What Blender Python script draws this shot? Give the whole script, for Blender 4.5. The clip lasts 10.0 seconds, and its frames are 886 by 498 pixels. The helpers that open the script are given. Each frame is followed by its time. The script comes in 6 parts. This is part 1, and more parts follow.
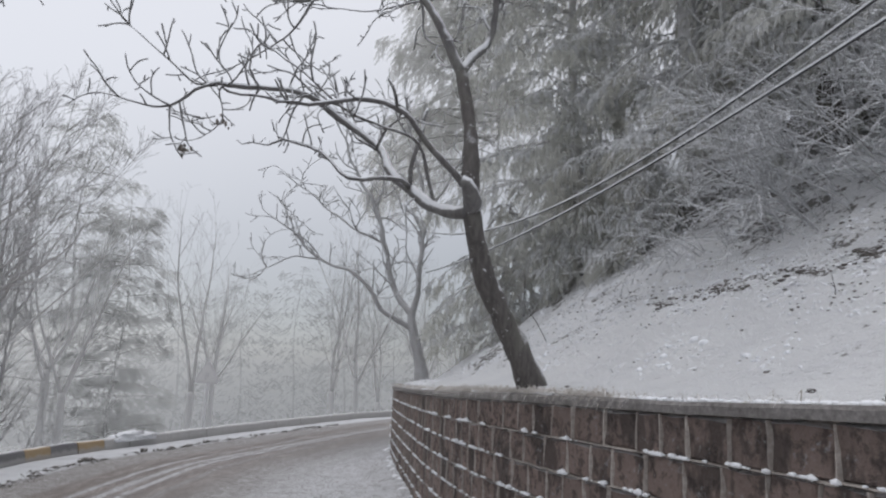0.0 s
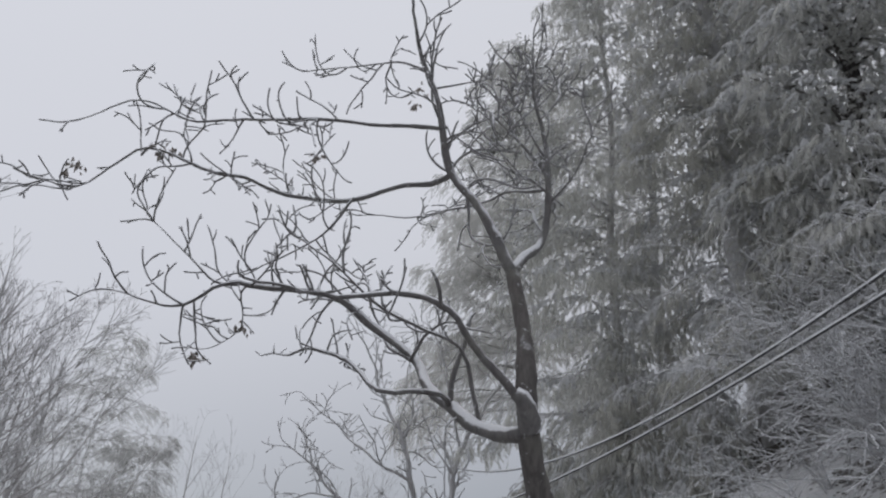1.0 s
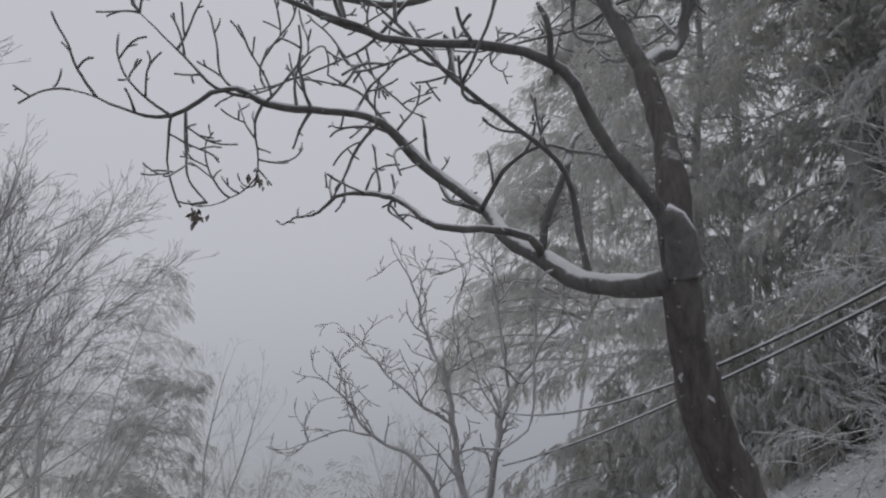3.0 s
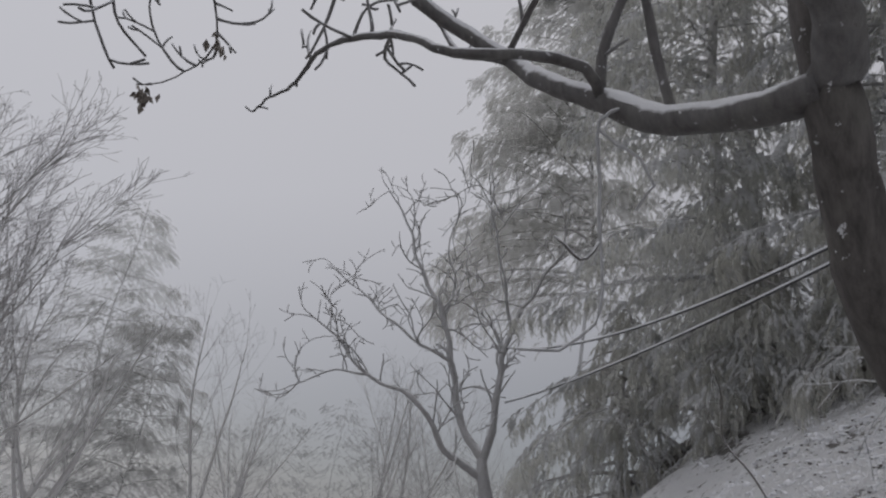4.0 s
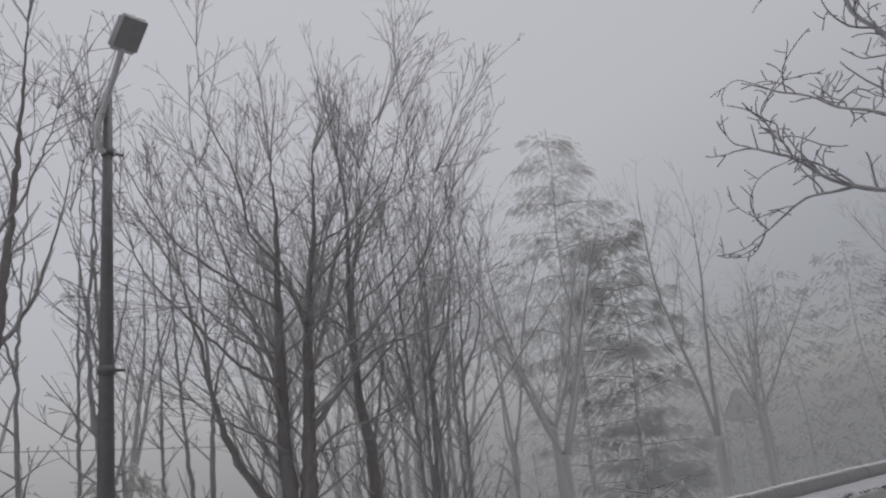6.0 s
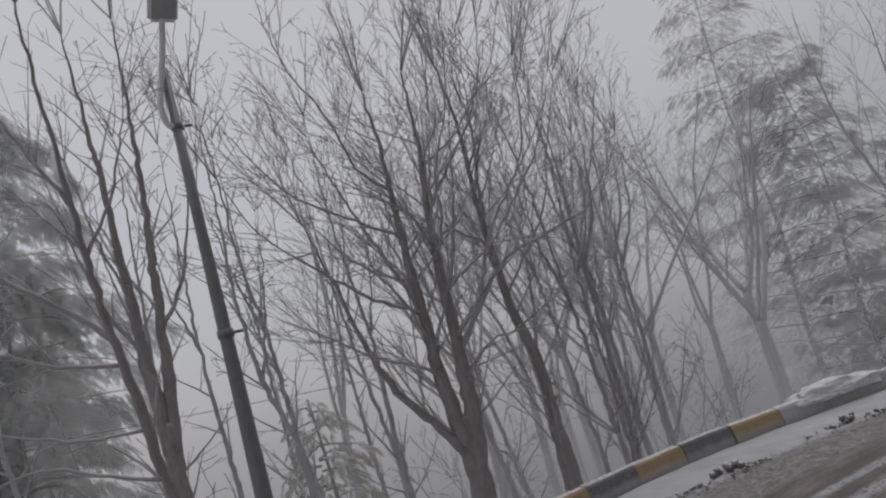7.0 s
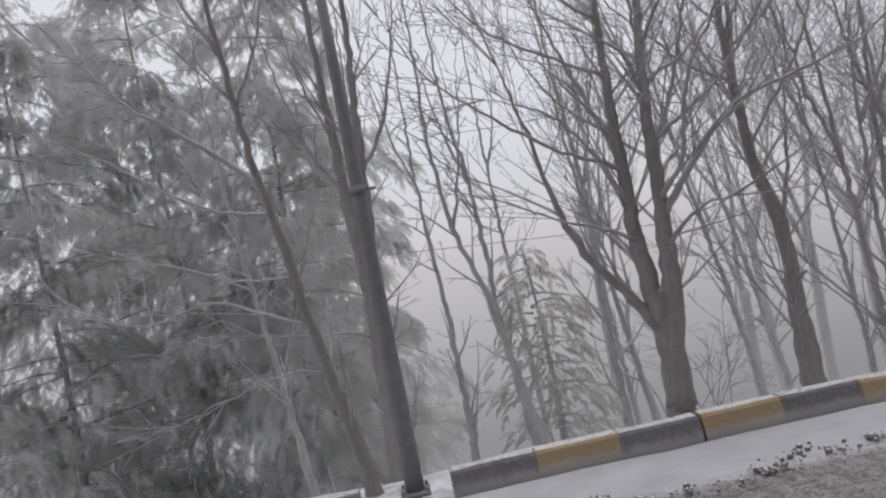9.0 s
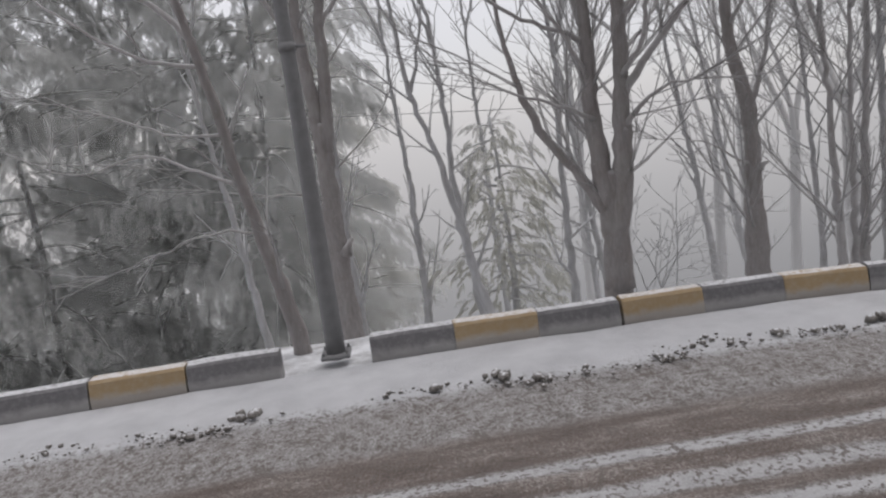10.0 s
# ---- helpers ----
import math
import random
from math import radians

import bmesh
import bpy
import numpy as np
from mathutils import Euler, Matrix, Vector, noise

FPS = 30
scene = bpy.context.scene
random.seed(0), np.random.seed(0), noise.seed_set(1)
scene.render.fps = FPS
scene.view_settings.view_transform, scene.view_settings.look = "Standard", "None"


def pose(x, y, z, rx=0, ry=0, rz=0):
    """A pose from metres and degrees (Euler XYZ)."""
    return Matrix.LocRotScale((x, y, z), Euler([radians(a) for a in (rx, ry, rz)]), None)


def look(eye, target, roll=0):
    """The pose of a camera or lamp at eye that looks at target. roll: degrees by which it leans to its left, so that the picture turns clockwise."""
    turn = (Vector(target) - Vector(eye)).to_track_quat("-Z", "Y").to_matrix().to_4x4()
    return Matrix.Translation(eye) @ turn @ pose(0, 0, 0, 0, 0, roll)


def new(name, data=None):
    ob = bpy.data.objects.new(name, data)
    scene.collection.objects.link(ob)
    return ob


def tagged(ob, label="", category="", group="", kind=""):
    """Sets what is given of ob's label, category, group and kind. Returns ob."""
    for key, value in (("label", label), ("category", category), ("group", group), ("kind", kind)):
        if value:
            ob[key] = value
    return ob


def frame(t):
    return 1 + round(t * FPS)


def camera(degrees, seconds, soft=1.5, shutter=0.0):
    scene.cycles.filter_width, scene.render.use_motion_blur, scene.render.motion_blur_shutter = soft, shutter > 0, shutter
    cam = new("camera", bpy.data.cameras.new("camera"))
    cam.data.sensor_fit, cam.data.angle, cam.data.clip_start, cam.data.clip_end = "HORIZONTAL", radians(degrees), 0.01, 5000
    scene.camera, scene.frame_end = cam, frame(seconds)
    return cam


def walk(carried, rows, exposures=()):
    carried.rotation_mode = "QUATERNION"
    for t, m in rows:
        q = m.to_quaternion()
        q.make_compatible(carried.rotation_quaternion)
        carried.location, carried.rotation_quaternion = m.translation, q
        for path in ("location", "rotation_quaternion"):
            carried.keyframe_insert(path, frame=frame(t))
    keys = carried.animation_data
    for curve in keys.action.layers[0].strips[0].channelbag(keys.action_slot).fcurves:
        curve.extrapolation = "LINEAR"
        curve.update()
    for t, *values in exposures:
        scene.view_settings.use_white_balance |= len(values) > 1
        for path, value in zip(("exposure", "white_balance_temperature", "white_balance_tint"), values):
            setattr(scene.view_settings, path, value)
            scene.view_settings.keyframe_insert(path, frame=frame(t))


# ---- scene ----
cam = camera(64.61, 10.0, soft=2.2)
PATH = [
    (0.0, pose(0.000, 0.000, 1.550, 100.01, -2.34, -0.93)),
    (0.2, pose(-0.022, 0.161, 1.569, 103.66, -0.69, -0.83)),
    (0.5, pose(-0.056, 0.403, 1.597, 112.46, -3.72, -0.20)),
    (1.0, pose(-0.120, 0.850, 1.632, 119.05, -4.22, 0.80)),
    (1.5, pose(-0.158, 1.257, 1.633, 122.65, -6.00, 1.12)),
    (1.8, pose(-0.179, 1.521, 1.619, 124.52, -7.27, 0.42)),
    (2.0, pose(-0.193, 1.697, 1.610, 122.97, -8.59, -1.32)),
    (2.5, pose(-0.233, 2.132, 1.591, 118.47, -5.48, 0.94)),
    (3.0, pose(-0.349, 2.578, 1.575, 116.17, -8.09, 2.77)),
    (3.2, pose(-0.387, 2.769, 1.578, 114.95, -8.01, 2.81)),
    (4.3, pose(-0.571, 3.740, 1.622, 111.18, -5.13, 1.38)),
    (4.5, pose(-0.626, 3.912, 1.620, 110.53, -1.53, 2.84)),
    (5.0, pose(-0.819, 4.377, 1.619, 108.11, 2.98, 19.59)),
    (5.5, pose(-0.973, 4.847, 1.616, 104.84, 5.43, 30.67)),
    (5.7, pose(-0.972, 5.006, 1.617, 105.07, 5.53, 36.29)),
    (6.8, pose(-0.809, 5.922, 1.590, 99.13, 13.48, 54.59)),
    (7.0, pose(-0.837, 6.054, 1.581, 99.11, 15.98, 59.55)),
    (7.5, pose(-0.912, 6.422, 1.563, 98.08, 11.23, 68.19)),
    (7.8, pose(-0.930, 6.656, 1.565, 97.20, 10.00, 71.05)),
    (8.0, pose(-0.942, 6.812, 1.567, 98.07, 8.65, 74.87)),
    (8.3, pose(-0.972, 7.027, 1.581, 95.69, 10.60, 80.70)),
    (8.5, pose(-0.992, 7.171, 1.591, 94.38, 10.05, 82.30)),
    (8.8, pose(-1.035, 7.346, 1.602, 91.13, 11.35, 84.63)),
    (9.0, pose(-1.063, 7.463, 1.610, 90.93, 11.03, 84.98)),
    (9.2, pose(-1.064, 7.593, 1.604, 90.72, 10.70, 87.01)),
    (9.5, pose(-1.066, 7.788, 1.595, 87.76, 11.30, 89.23)),
    (9.8, pose(-1.095, 7.901, 1.583, 80.75, 6.55, 87.46)),
    (10.0, pose(-1.115, 7.976, 1.575, 79.90, 7.31, 85.36)),
]
# seconds, stops, kelvin, tint
EXPOSURES = [(0.0, 0.52, 6370, 11), (1.0, 0.2, 6340, 11.5), (2.5, -0.1, 6380, 12), (4.5, -0.15, 6500, 13), (5.5, -0.18, 6470, 13), (7.0, -0.2, 6500, 13.5),
             (7.5, -0.2, 6520, 14), (8.5, 0.22, 6500, 14), (9.0, 0.38, 6500, 14), (10.0, 0.50, 6600, 13)]
walk(cam, PATH, EXPOSURES)

# ---------------------------------------------------------------- world and light
world = bpy.data.worlds.new("overcast")
scene.world = world
world.use_nodes = True
wn, wl = world.node_tree.nodes, world.node_tree.links
wn.clear()
w_out = wn.new("ShaderNodeOutputWorld")
w_sky = wn.new("ShaderNodeTexSky")
w_sky.sky_type, w_sky.sun_disc = "NISHITA", False
w_sky.sun_elevation, w_sky.sun_rotation = radians(62), radians(200)
w_bg1 = wn.new("ShaderNodeBackground")
w_bg1.inputs["Strength"].default_value = 0.012
wl.new(w_sky.outputs["Color"], w_bg1.inputs["Color"])
# the cloud itself: bright overhead and over the open valley, thick and grey towards the wooded horizon
w_tc = wn.new("ShaderNodeTexCoord")
w_sep = wn.new("ShaderNodeSeparateXYZ")
wl.new(w_tc.outputs["Generated"], w_sep.inputs[0])
w_ramp = wn.new("ShaderNodeValToRGB")
w_ramp.color_ramp.interpolation = "B_SPLINE"
el = w_ramp.color_ramp.elements
el[0].position, el[0].color = 0.0, (0.198, 0.203, 0.213, 1)
el[1].position, el[1].color = 1.0, (0.60, 0.603, 0.622, 1)
for at, c in ((0.10, (0.243, 0.247, 0.256, 1)), (0.30, (0.41, 0.412, 0.424, 1)), (0.50, (0.52, 0.523, 0.54, 1))):
    e = el.new(at)
    e.color = c
w_open = wn.new("ShaderNodeMath")
w_open.operation = "MULTIPLY_ADD"
w_open.inputs[1].default_value = -0.30
wl.new(w_sep.outputs["X"], w_open.inputs[0])
wl.new(w_sep.outputs["Z"], w_open.inputs[2])
wl.new(w_open.outputs[0], w_ramp.inputs[0])
w_bg2 = wn.new("ShaderNodeBackground")
wl.new(w_ramp.outputs[0], w_bg2.inputs["Color"])
w_add = wn.new("ShaderNodeAddShader")
wl.new(w_bg1.outputs[0], w_add.inputs[0])
wl.new(w_bg2.outputs[0], w_add.inputs[1])
wl.new(w_add.outputs[0], w_out.inputs[0])

sun_data = bpy.data.lights.new("sun", "SUN")
sun_data.energy, sun_data.angle, sun_data.color = 0.7, radians(40), (1.0, 0.985, 0.96)
sun = new("sun", sun_data)
sun.matrix_world = look((0, 0, 30), (3, -8, 0))


# ---------------------------------------------------------------- materials
class Nodes:
    def __init__(self, name, rough=0.8, metal=0.0):
        self.mat = bpy.data.materials.new(name)
        self.mat.use_nodes = True
        self.t = self.mat.node_tree
        self.b = self.t.nodes["Principled BSDF"]
        self.b.inputs["Roughness"].default_value = rough
        self.b.inputs["Metallic"].default_value = metal

    def n(self, kind, **kw):
        node = self.t.nodes.new(kind)
        for k, v in kw.items():
            node.inputs[k].default_value = v
        return node

    def link(self, a, b):
        self.t.links.new(a, b)

    def coords(self, what="Object"):
        return self.n("ShaderNodeTexCoord").outputs[what]

    def pos(self):
        return self.n("ShaderNodeNewGeometry").outputs["Position"]

    def noise(self, vec, scale, detail=4.0, rough=0.6, stretch=None):
        if stretch:
            m = self.n("ShaderNodeMapping", Scale=stretch)
            self.link(vec, m.inputs["Vector"])
            vec = m.outputs["Vector"]
        x = self.n("ShaderNodeTexNoise", Scale=scale, Detail=detail, Roughness=rough)
        self.link(vec, x.inputs["Vector"])
        return x.outputs["Fac"]

    def ramp(self, fac, *stops):
        r = self.n("ShaderNodeValToRGB")
        e = r.color_ramp.elements
        e[0].position, e[0].color = stops[0][0], tint(stops[0][1])
        e[1].position, e[1].color = stops[-1][0], tint(stops[-1][1])
        for p_, c_ in stops[1:-1]:
            k = e.new(p_)
            k.color = tint(c_)
        self.link(fac, r.inputs[0])
        return r.outputs[0]

    def mix(self, fac, a, b, blend="MIX"):
        m = self.n("ShaderNodeMix")
        m.data_type, m.blend_type = "RGBA", blend
        for val, sock in ((fac, m.inputs[0]), (a, m.inputs[6]), (b, m.inputs[7])):
            if isinstance(val, (int, float)):
                sock.default_value = val
            elif isinstance(val, tuple):
                sock.default_value = tint(val)
            else:
                self.link(val, sock)
        return m.outputs[2]

    def math(self, op, a, b=0.0):
        m = self.n("ShaderNodeMath")
        m.operation = op
        for k, val in enumerate((a, b)):
            if isinstance(val, (int, float)):
                m.inputs[k].default_value = val
            else:
                self.link(val, m.inputs[k])
        return m.outputs[0]

    def bump(self, height, strength=0.4, dist=0.01):
        b = self.n("ShaderNodeBump", Strength=strength, Distance=dist)
        self.link(height, b.inputs["Height"])
        self.link(b.outputs[0], self.b.inputs["Normal"])

    def up(self):
        s = self.n("ShaderNodeSeparateXYZ")
        self.link(self.n("ShaderNodeNewGeometry").outputs["Normal"], s.inputs[0])
        return s.outputs["Z"]

    def island(self):
        return self.n("ShaderNodeNewGeometry").outputs["Random Per Island"]

    def obj_random(self):
        return self.n("ShaderNodeObjectInfo").outputs["Random"]

    def color(self, c):
        if isinstance(c, tuple):
            self.b.inputs["Base Color"].default_value = tint(c)
        else:
            self.link(c, self.b.inputs["Base Color"])
        return self

    def rough(self, fac):
        self.link(fac, self.b.inputs["Roughness"])


def tint(c):
    if isinstance(c, (int, float)):
        c = (c, c, c)
    return (*c[:3], 1.0)


SNOW = (0.80, 0.81, 0.83)


def bark_material(name, dark, light, snow=0.5, rime_haze=0.0, lichen=(0.2, 0.2, 0.17), lie_from=0.36, see_through=0.0):
    """Furrowed bark; snow lies on what faces up; a pale cast all over imitates frost near by and haze further off."""
    m = Nodes(name, 0.9)
    v = m.pos()
    big = m.noise(v, 3.0, 3)
    fine = m.noise(v, 38.0, 5, 0.7, (1, 1, 0.22))
    col = m.ramp(fine, (0.3, dark), (0.72, light))
    col = m.mix(m.ramp(big, (0.5, 0.0), (0.75, 0.55)), col, lichen)
    if rime_haze:
        # pale cast: frost on near twigs, painted haze on farther trees
        frost = m.math("MULTIPLY", m.ramp(m.math("ADD", m.math("MULTIPLY", m.noise(v, 9.0, 4), 0.5), m.math("MULTIPLY", m.noise(v, 24.0, 5, 0.75, (1, 1, 0.15)), 0.5)), (0.36, 0.25), (0.62, 1.15)), rime_haze)
        col = m.mix(frost, col, (0.62, 0.63, 0.65))
    if snow:
        lie = m.math("ADD", m.up(), m.math("MULTIPLY", m.math("SUBTRACT", m.noise(v, 7.0, 4), 0.5), 1.3))
        col = m.mix(m.math("MULTIPLY", m.ramp(lie, (lie_from, 0.0), (lie_from + 0.26, 1.0)), snow), col, SNOW)
        col = m.mix(m.math("MULTIPLY", m.ramp(m.noise(v, 26.0, 3, 0.6), (0.66, 0.0), (0.70, 0.8)), snow), col, SNOW)
    m.color(col)
    m.bump(fine, 0.7, 0.012)
    if see_through:
        m.link(haze_mix(m, m.b.outputs[0], see_through), m.t.nodes["Material Output"].inputs["Surface"])
    return m.mat


def snow_material(name, grime=0.0):
    m = Nodes(name, 0.75)
    v = m.pos()
    a, b = m.noise(v, 1.2, 4), m.noise(v, 45.0, 4, 0.7)
    col = m.ramp(a, (0.3, (0.74, 0.755, 0.785)), (0.7, (0.83, 0.835, 0.85)))
    if grime:
        col = m.mix(m.ramp(m.noise(v, 16.0, 6, 0.75), (0.56, 0.0), (0.70, grime)), col, (0.10, 0.085, 0.07))
    m.color(col)
    m.b.inputs["Subsurface Weight"].default_value = 0.0
    m.bump(b, 0.35, 0.012)
    return m.mat


def foliage_material(name, green_a, green_b, snow_share, see_through=0.0, clump=3.6):
    """Small leaves, each with its own tone; snow lies on whole tufts of them, in patches. A share of each leaf is
    see-through, to imitate haze.
    """
    m = Nodes(name, 0.7)
    isl, v = m.island(), m.pos()
    col = m.mix(isl, green_a, green_b)
    patch = m.math("ADD", m.math("MULTIPLY", m.math("SUBTRACT", m.noise(v, 1.1, 2), 0.5), 1.0), m.math("MULTIPLY", m.math("SUBTRACT", m.noise(v, clump, 3, 0.6, (1, 1, 1.7)), 0.5), 1.9))
    has = m.math("ADD", m.math("ADD", m.math("MULTIPLY", m.math("FRACT", m.math("MULTIPLY", isl, 37.13)), 0.4), patch), snow_share - 0.2)
    if snow_share > 0:
        col = m.mix(m.ramp(has, (0.40, 0.0), (0.66, 1.0)), col, (0.715, 0.72, 0.725))
    m.color(col)
    # thin leaves let some light through
    tr = m.n("ShaderNodeBsdfTranslucent")
    m.link(col, tr.inputs["Color"])
    both = m.n("ShaderNodeMixShader", Fac=0.5)
    m.link(m.b.outputs[0], both.inputs[1])
    m.link(tr.outputs[0], both.inputs[2])
    last = both.outputs[0]
    # transparency that imitates haze in front of the leaves
    if see_through:
        last = haze_mix(m, last, see_through)
    m.link(last, m.t.nodes["Material Output"].inputs["Surface"])
    return m.mat


def haze_mix(m, shader, see_through):
    """Makes foliage and twigs part see-through, so the sky shows in them as haze would."""
    thin = m.n("ShaderNodeMixShader", Fac=see_through)
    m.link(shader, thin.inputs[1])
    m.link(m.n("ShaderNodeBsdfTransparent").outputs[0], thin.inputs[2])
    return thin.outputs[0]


M = {}
M["bark"] = bark_material("wet_bark", (0.06, 0.055, 0.052), (0.155, 0.142, 0.134), 0.9)
M["bark_limb"] = bark_material("wet_bark_snowed", (0.055, 0.051, 0.049), (0.15, 0.14, 0.133), 0.9, 0.12, lie_from=0.14)
M["bark_twig"] = bark_material("frosted_twig", (0.06, 0.056, 0.054), (0.16, 0.15, 0.142), 1.0, 0.30, lie_from=0.10)
# the next six barks are lifted in tone to imitate haze
M["bark_far"] = bark_material("bark_hazed", (0.31, 0.302, 0.297), (0.41, 0.40, 0.39), 0.4, 0.5)
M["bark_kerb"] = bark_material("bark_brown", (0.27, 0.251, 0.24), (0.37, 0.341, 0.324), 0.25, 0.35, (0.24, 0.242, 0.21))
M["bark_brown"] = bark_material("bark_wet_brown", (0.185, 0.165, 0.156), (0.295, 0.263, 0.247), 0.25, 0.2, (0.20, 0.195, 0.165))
M["bark_mist"] = bark_material("bark_mist_tone", (0.54, 0.535, 0.53), (0.57, 0.565, 0.56), 0.0, 0.0, (0.55, 0.55, 0.54))
M["twig_mist"] = bark_material("twig_mist_tone", (0.54, 0.535, 0.53), (0.57, 0.565, 0.56), 0.0, 0.0, (0.55, 0.55, 0.54), see_through=0.6)
M["twig_kerb"] = bark_material("fine_twig_hazed", (0.35, 0.334, 0.324), (0.43, 0.41, 0.397), 0.2, 0.3, (0.37, 0.37, 0.35), see_through=0.46)
M["twig_snow"] = bark_material("snowy_twig", (0.09, 0.085, 0.08), (0.20, 0.19, 0.18), 1.0, 0.85)
M["snow"] = snow_material("snow")
M["snow_dirty"] = snow_material("snow_with_soil", 0.9)
# haze is put into these seven greens; their snow share is snow cover
M["leaf_near"] = foliage_material("evergreen_snowy_hazed", (0.61, 0.61, 0.58), (0.67, 0.67, 0.635), 0.30, 0.34)
M["leaf_mid"] = foliage_material("cedar_snowy_hazed", (0.57, 0.565, 0.515), (0.63, 0.625, 0.58), 0.26, 0.34)
M["leaf_pale"] = foliage_material("cedar_hazed", (0.63, 0.63, 0.59), (0.68, 0.68, 0.64), 0.16, 0.44)
M["leaf_far"] = foliage_material("cedar_far_hazed", (0.71, 0.71, 0.68), (0.74, 0.74, 0.71), 0.0, 0.70)
M["leaf_mist"] = foliage_material("fir_hazed", (0.71, 0.715, 0.695), (0.73, 0.735, 0.715), 0.0, 0.82)
M["leaf_dim"] = foliage_material("wood_hazed", (0.48, 0.485, 0.48), (0.50, 0.505, 0.50), 0.0, 0.68)
M["leaf_dark"] = foliage_material("evergreen_hazed", (0.67, 0.677, 0.66), (0.69, 0.697, 0.68), 0.04, 0.69)
M["leaf_snow"] = foliage_material("foliage_under_snow", (0.54, 0.55, 0.545), (0.66, 0.67, 0.675), 0.50, 0.10)


# ---------------------------------------------------------------- building helpers
def mesh_object(name, verts, faces, material, parent=None, label="", smooth=False):
    me = bpy.data.meshes.new(name)
    me.from_pydata([tuple(v) for v in verts], [], faces)
    if smooth:
        me.polygons.foreach_set("use_smooth", [True] * len(me.polygons))
    me.materials.append(material)
    me.update()
    ob = new(name, me)
    if parent:
        ob.parent = parent
    if label:
        ob["label"] = label
    return ob


def part(name, bm, material, parent, label="", smooth=False):
    me = bpy.data.meshes.new(name)
    bmesh.ops.recalc_face_normals(bm, faces=bm.faces)
    bm.to_mesh(me)
    bm.free()
    if smooth:
        me.polygons.foreach_set("use_smooth", [True] * len(me.polygons))
    me.materials.append(material)
    ob = new(name, me)
    if parent:
        ob.parent = parent
    if label:
        ob["label"] = label
    return ob


def thing(name, at, label, category, group="", kind=""):
    ob = new(name)
    ob.location = at
    ob.empty_display_size = 0.1
    return tagged(ob, label, category, group, kind)


def interp(table, y):
    return float(np.interp(y, [t[0] for t in table], [t[1] for t in table]))


def soft(table, y, half=0.8):
    """A table of places along the road, rounded off."""
    return sum(interp(table, y + half * k) for k in (-1, -0.5, 0, 0.5, 1)) / 5


class Tubes:
    """Collects tapering round branches into one mesh."""
    def __init__(self):
        self.v, self.f, self.count = [], [], 0

    def add(self, pts, radii, sides=6, wob=0.0, rng=None, cap=True):
        pts = np.asarray(pts, float)
        n = len(pts)
        tang = np.gradient(pts, axis=0)
        tang /= np.linalg.norm(tang, axis=1)[:, None] + 1e-9
        ref = np.array([0.31, 0.17, 0.93]) if abs(tang[:, 2]).mean() < 0.8 else np.array([0.95, 0.2, 0.1])
        a = np.cross(tang, ref)
        a /= np.linalg.norm(a, axis=1)[:, None] + 1e-9
        b = np.cross(tang, a)
        ang = np.arange(sides) * 2 * math.pi / sides
        rr = np.asarray(radii, float)[:, None] * np.ones(sides)
        if wob and rng is not None:
            rr = rr * (1 + rng.normal(0, wob, (n, sides)))
        ring = pts[:, None, :] + rr[..., None] * (np.cos(ang)[None, :, None] * a[:, None, :] + np.sin(ang)[None, :, None] * b[:, None, :])
        base = self.count
        self.v.append(ring.reshape(-1, 3))
        self.count += n * sides
        for i in range(n - 1):
            for j in range(sides):
                k = (j + 1) % sides
                self.f.append((base + i * sides + j, base + i * sides + k, base + (i + 1) * sides + k, base + (i + 1) * sides + j))
        if cap and sides > 2:
            self.f.append(tuple(base + j for j in range(sides))[::-1])
            self.f.append(tuple(base + (n - 1) * sides + j for j in range(sides)))

    def make(self, name, material, parent, label="", origin=(0, 0, 0), smooth=True):
        v = np.concatenate(self.v) - np.asarray(origin, float)
        return mesh_object(name, v, self.f, material, parent, label, smooth)


def smooth_path(nodes, step=0.09):
    """A rounded line through nodes (Catmull-Rom)."""
    p_ = np.asarray(nodes, float)
    q = np.vstack([2 * p_[0] - p_[1], p_, 2 * p_[-1] - p_[-2]])
    out = []
    for i in range(1, len(q) - 2):
        k = max(2, int(np.linalg.norm(q[i + 1] - q[i]) / step))
        for s in np.arange(k) / k:
            a, b, c, d = q[i - 1], q[i], q[i + 1], q[i + 2]
            out.append(0.5 * (2 * b + (c - a) * s + (2 * a - 5 * b + 4 * c - d) * s * s + (3 * b - a - 3 * c + d) * s ** 3))
    out.append(p_[-1])
    return np.array(out)


def unit(v):
    return v / (np.linalg.norm(v) + 1e-9)


def side_way(rng, d, degrees):
    """A direction turned off d by about so many degrees, any way round."""
    r_ = rng.normal(size=3)
    s = unit(r_ - d * (r_ @ d))
    a = radians(degrees)
    return unit(d * math.cos(a) + s * math.sin(a))


def wander(rng, start, way, length, seg, bend, lift, zig=0.0):
    n = max(3, int(length / seg) + 1)
    p_, d = np.array(start, float), unit(np.array(way, float))
    pts = [p_.copy()]
    flip = rng.choice([-1, 1])
    axis = side_way(rng, d, 90)
    for i in range(n - 1):
        d = d + rng.normal(0, bend, 3) + np.array([0, 0, lift]) + axis * zig * flip
        flip = -flip
        d = unit(d)
        p_ = p_ + d * (length / (n - 1))
        pts.append(p_.copy())
    return np.array(pts)


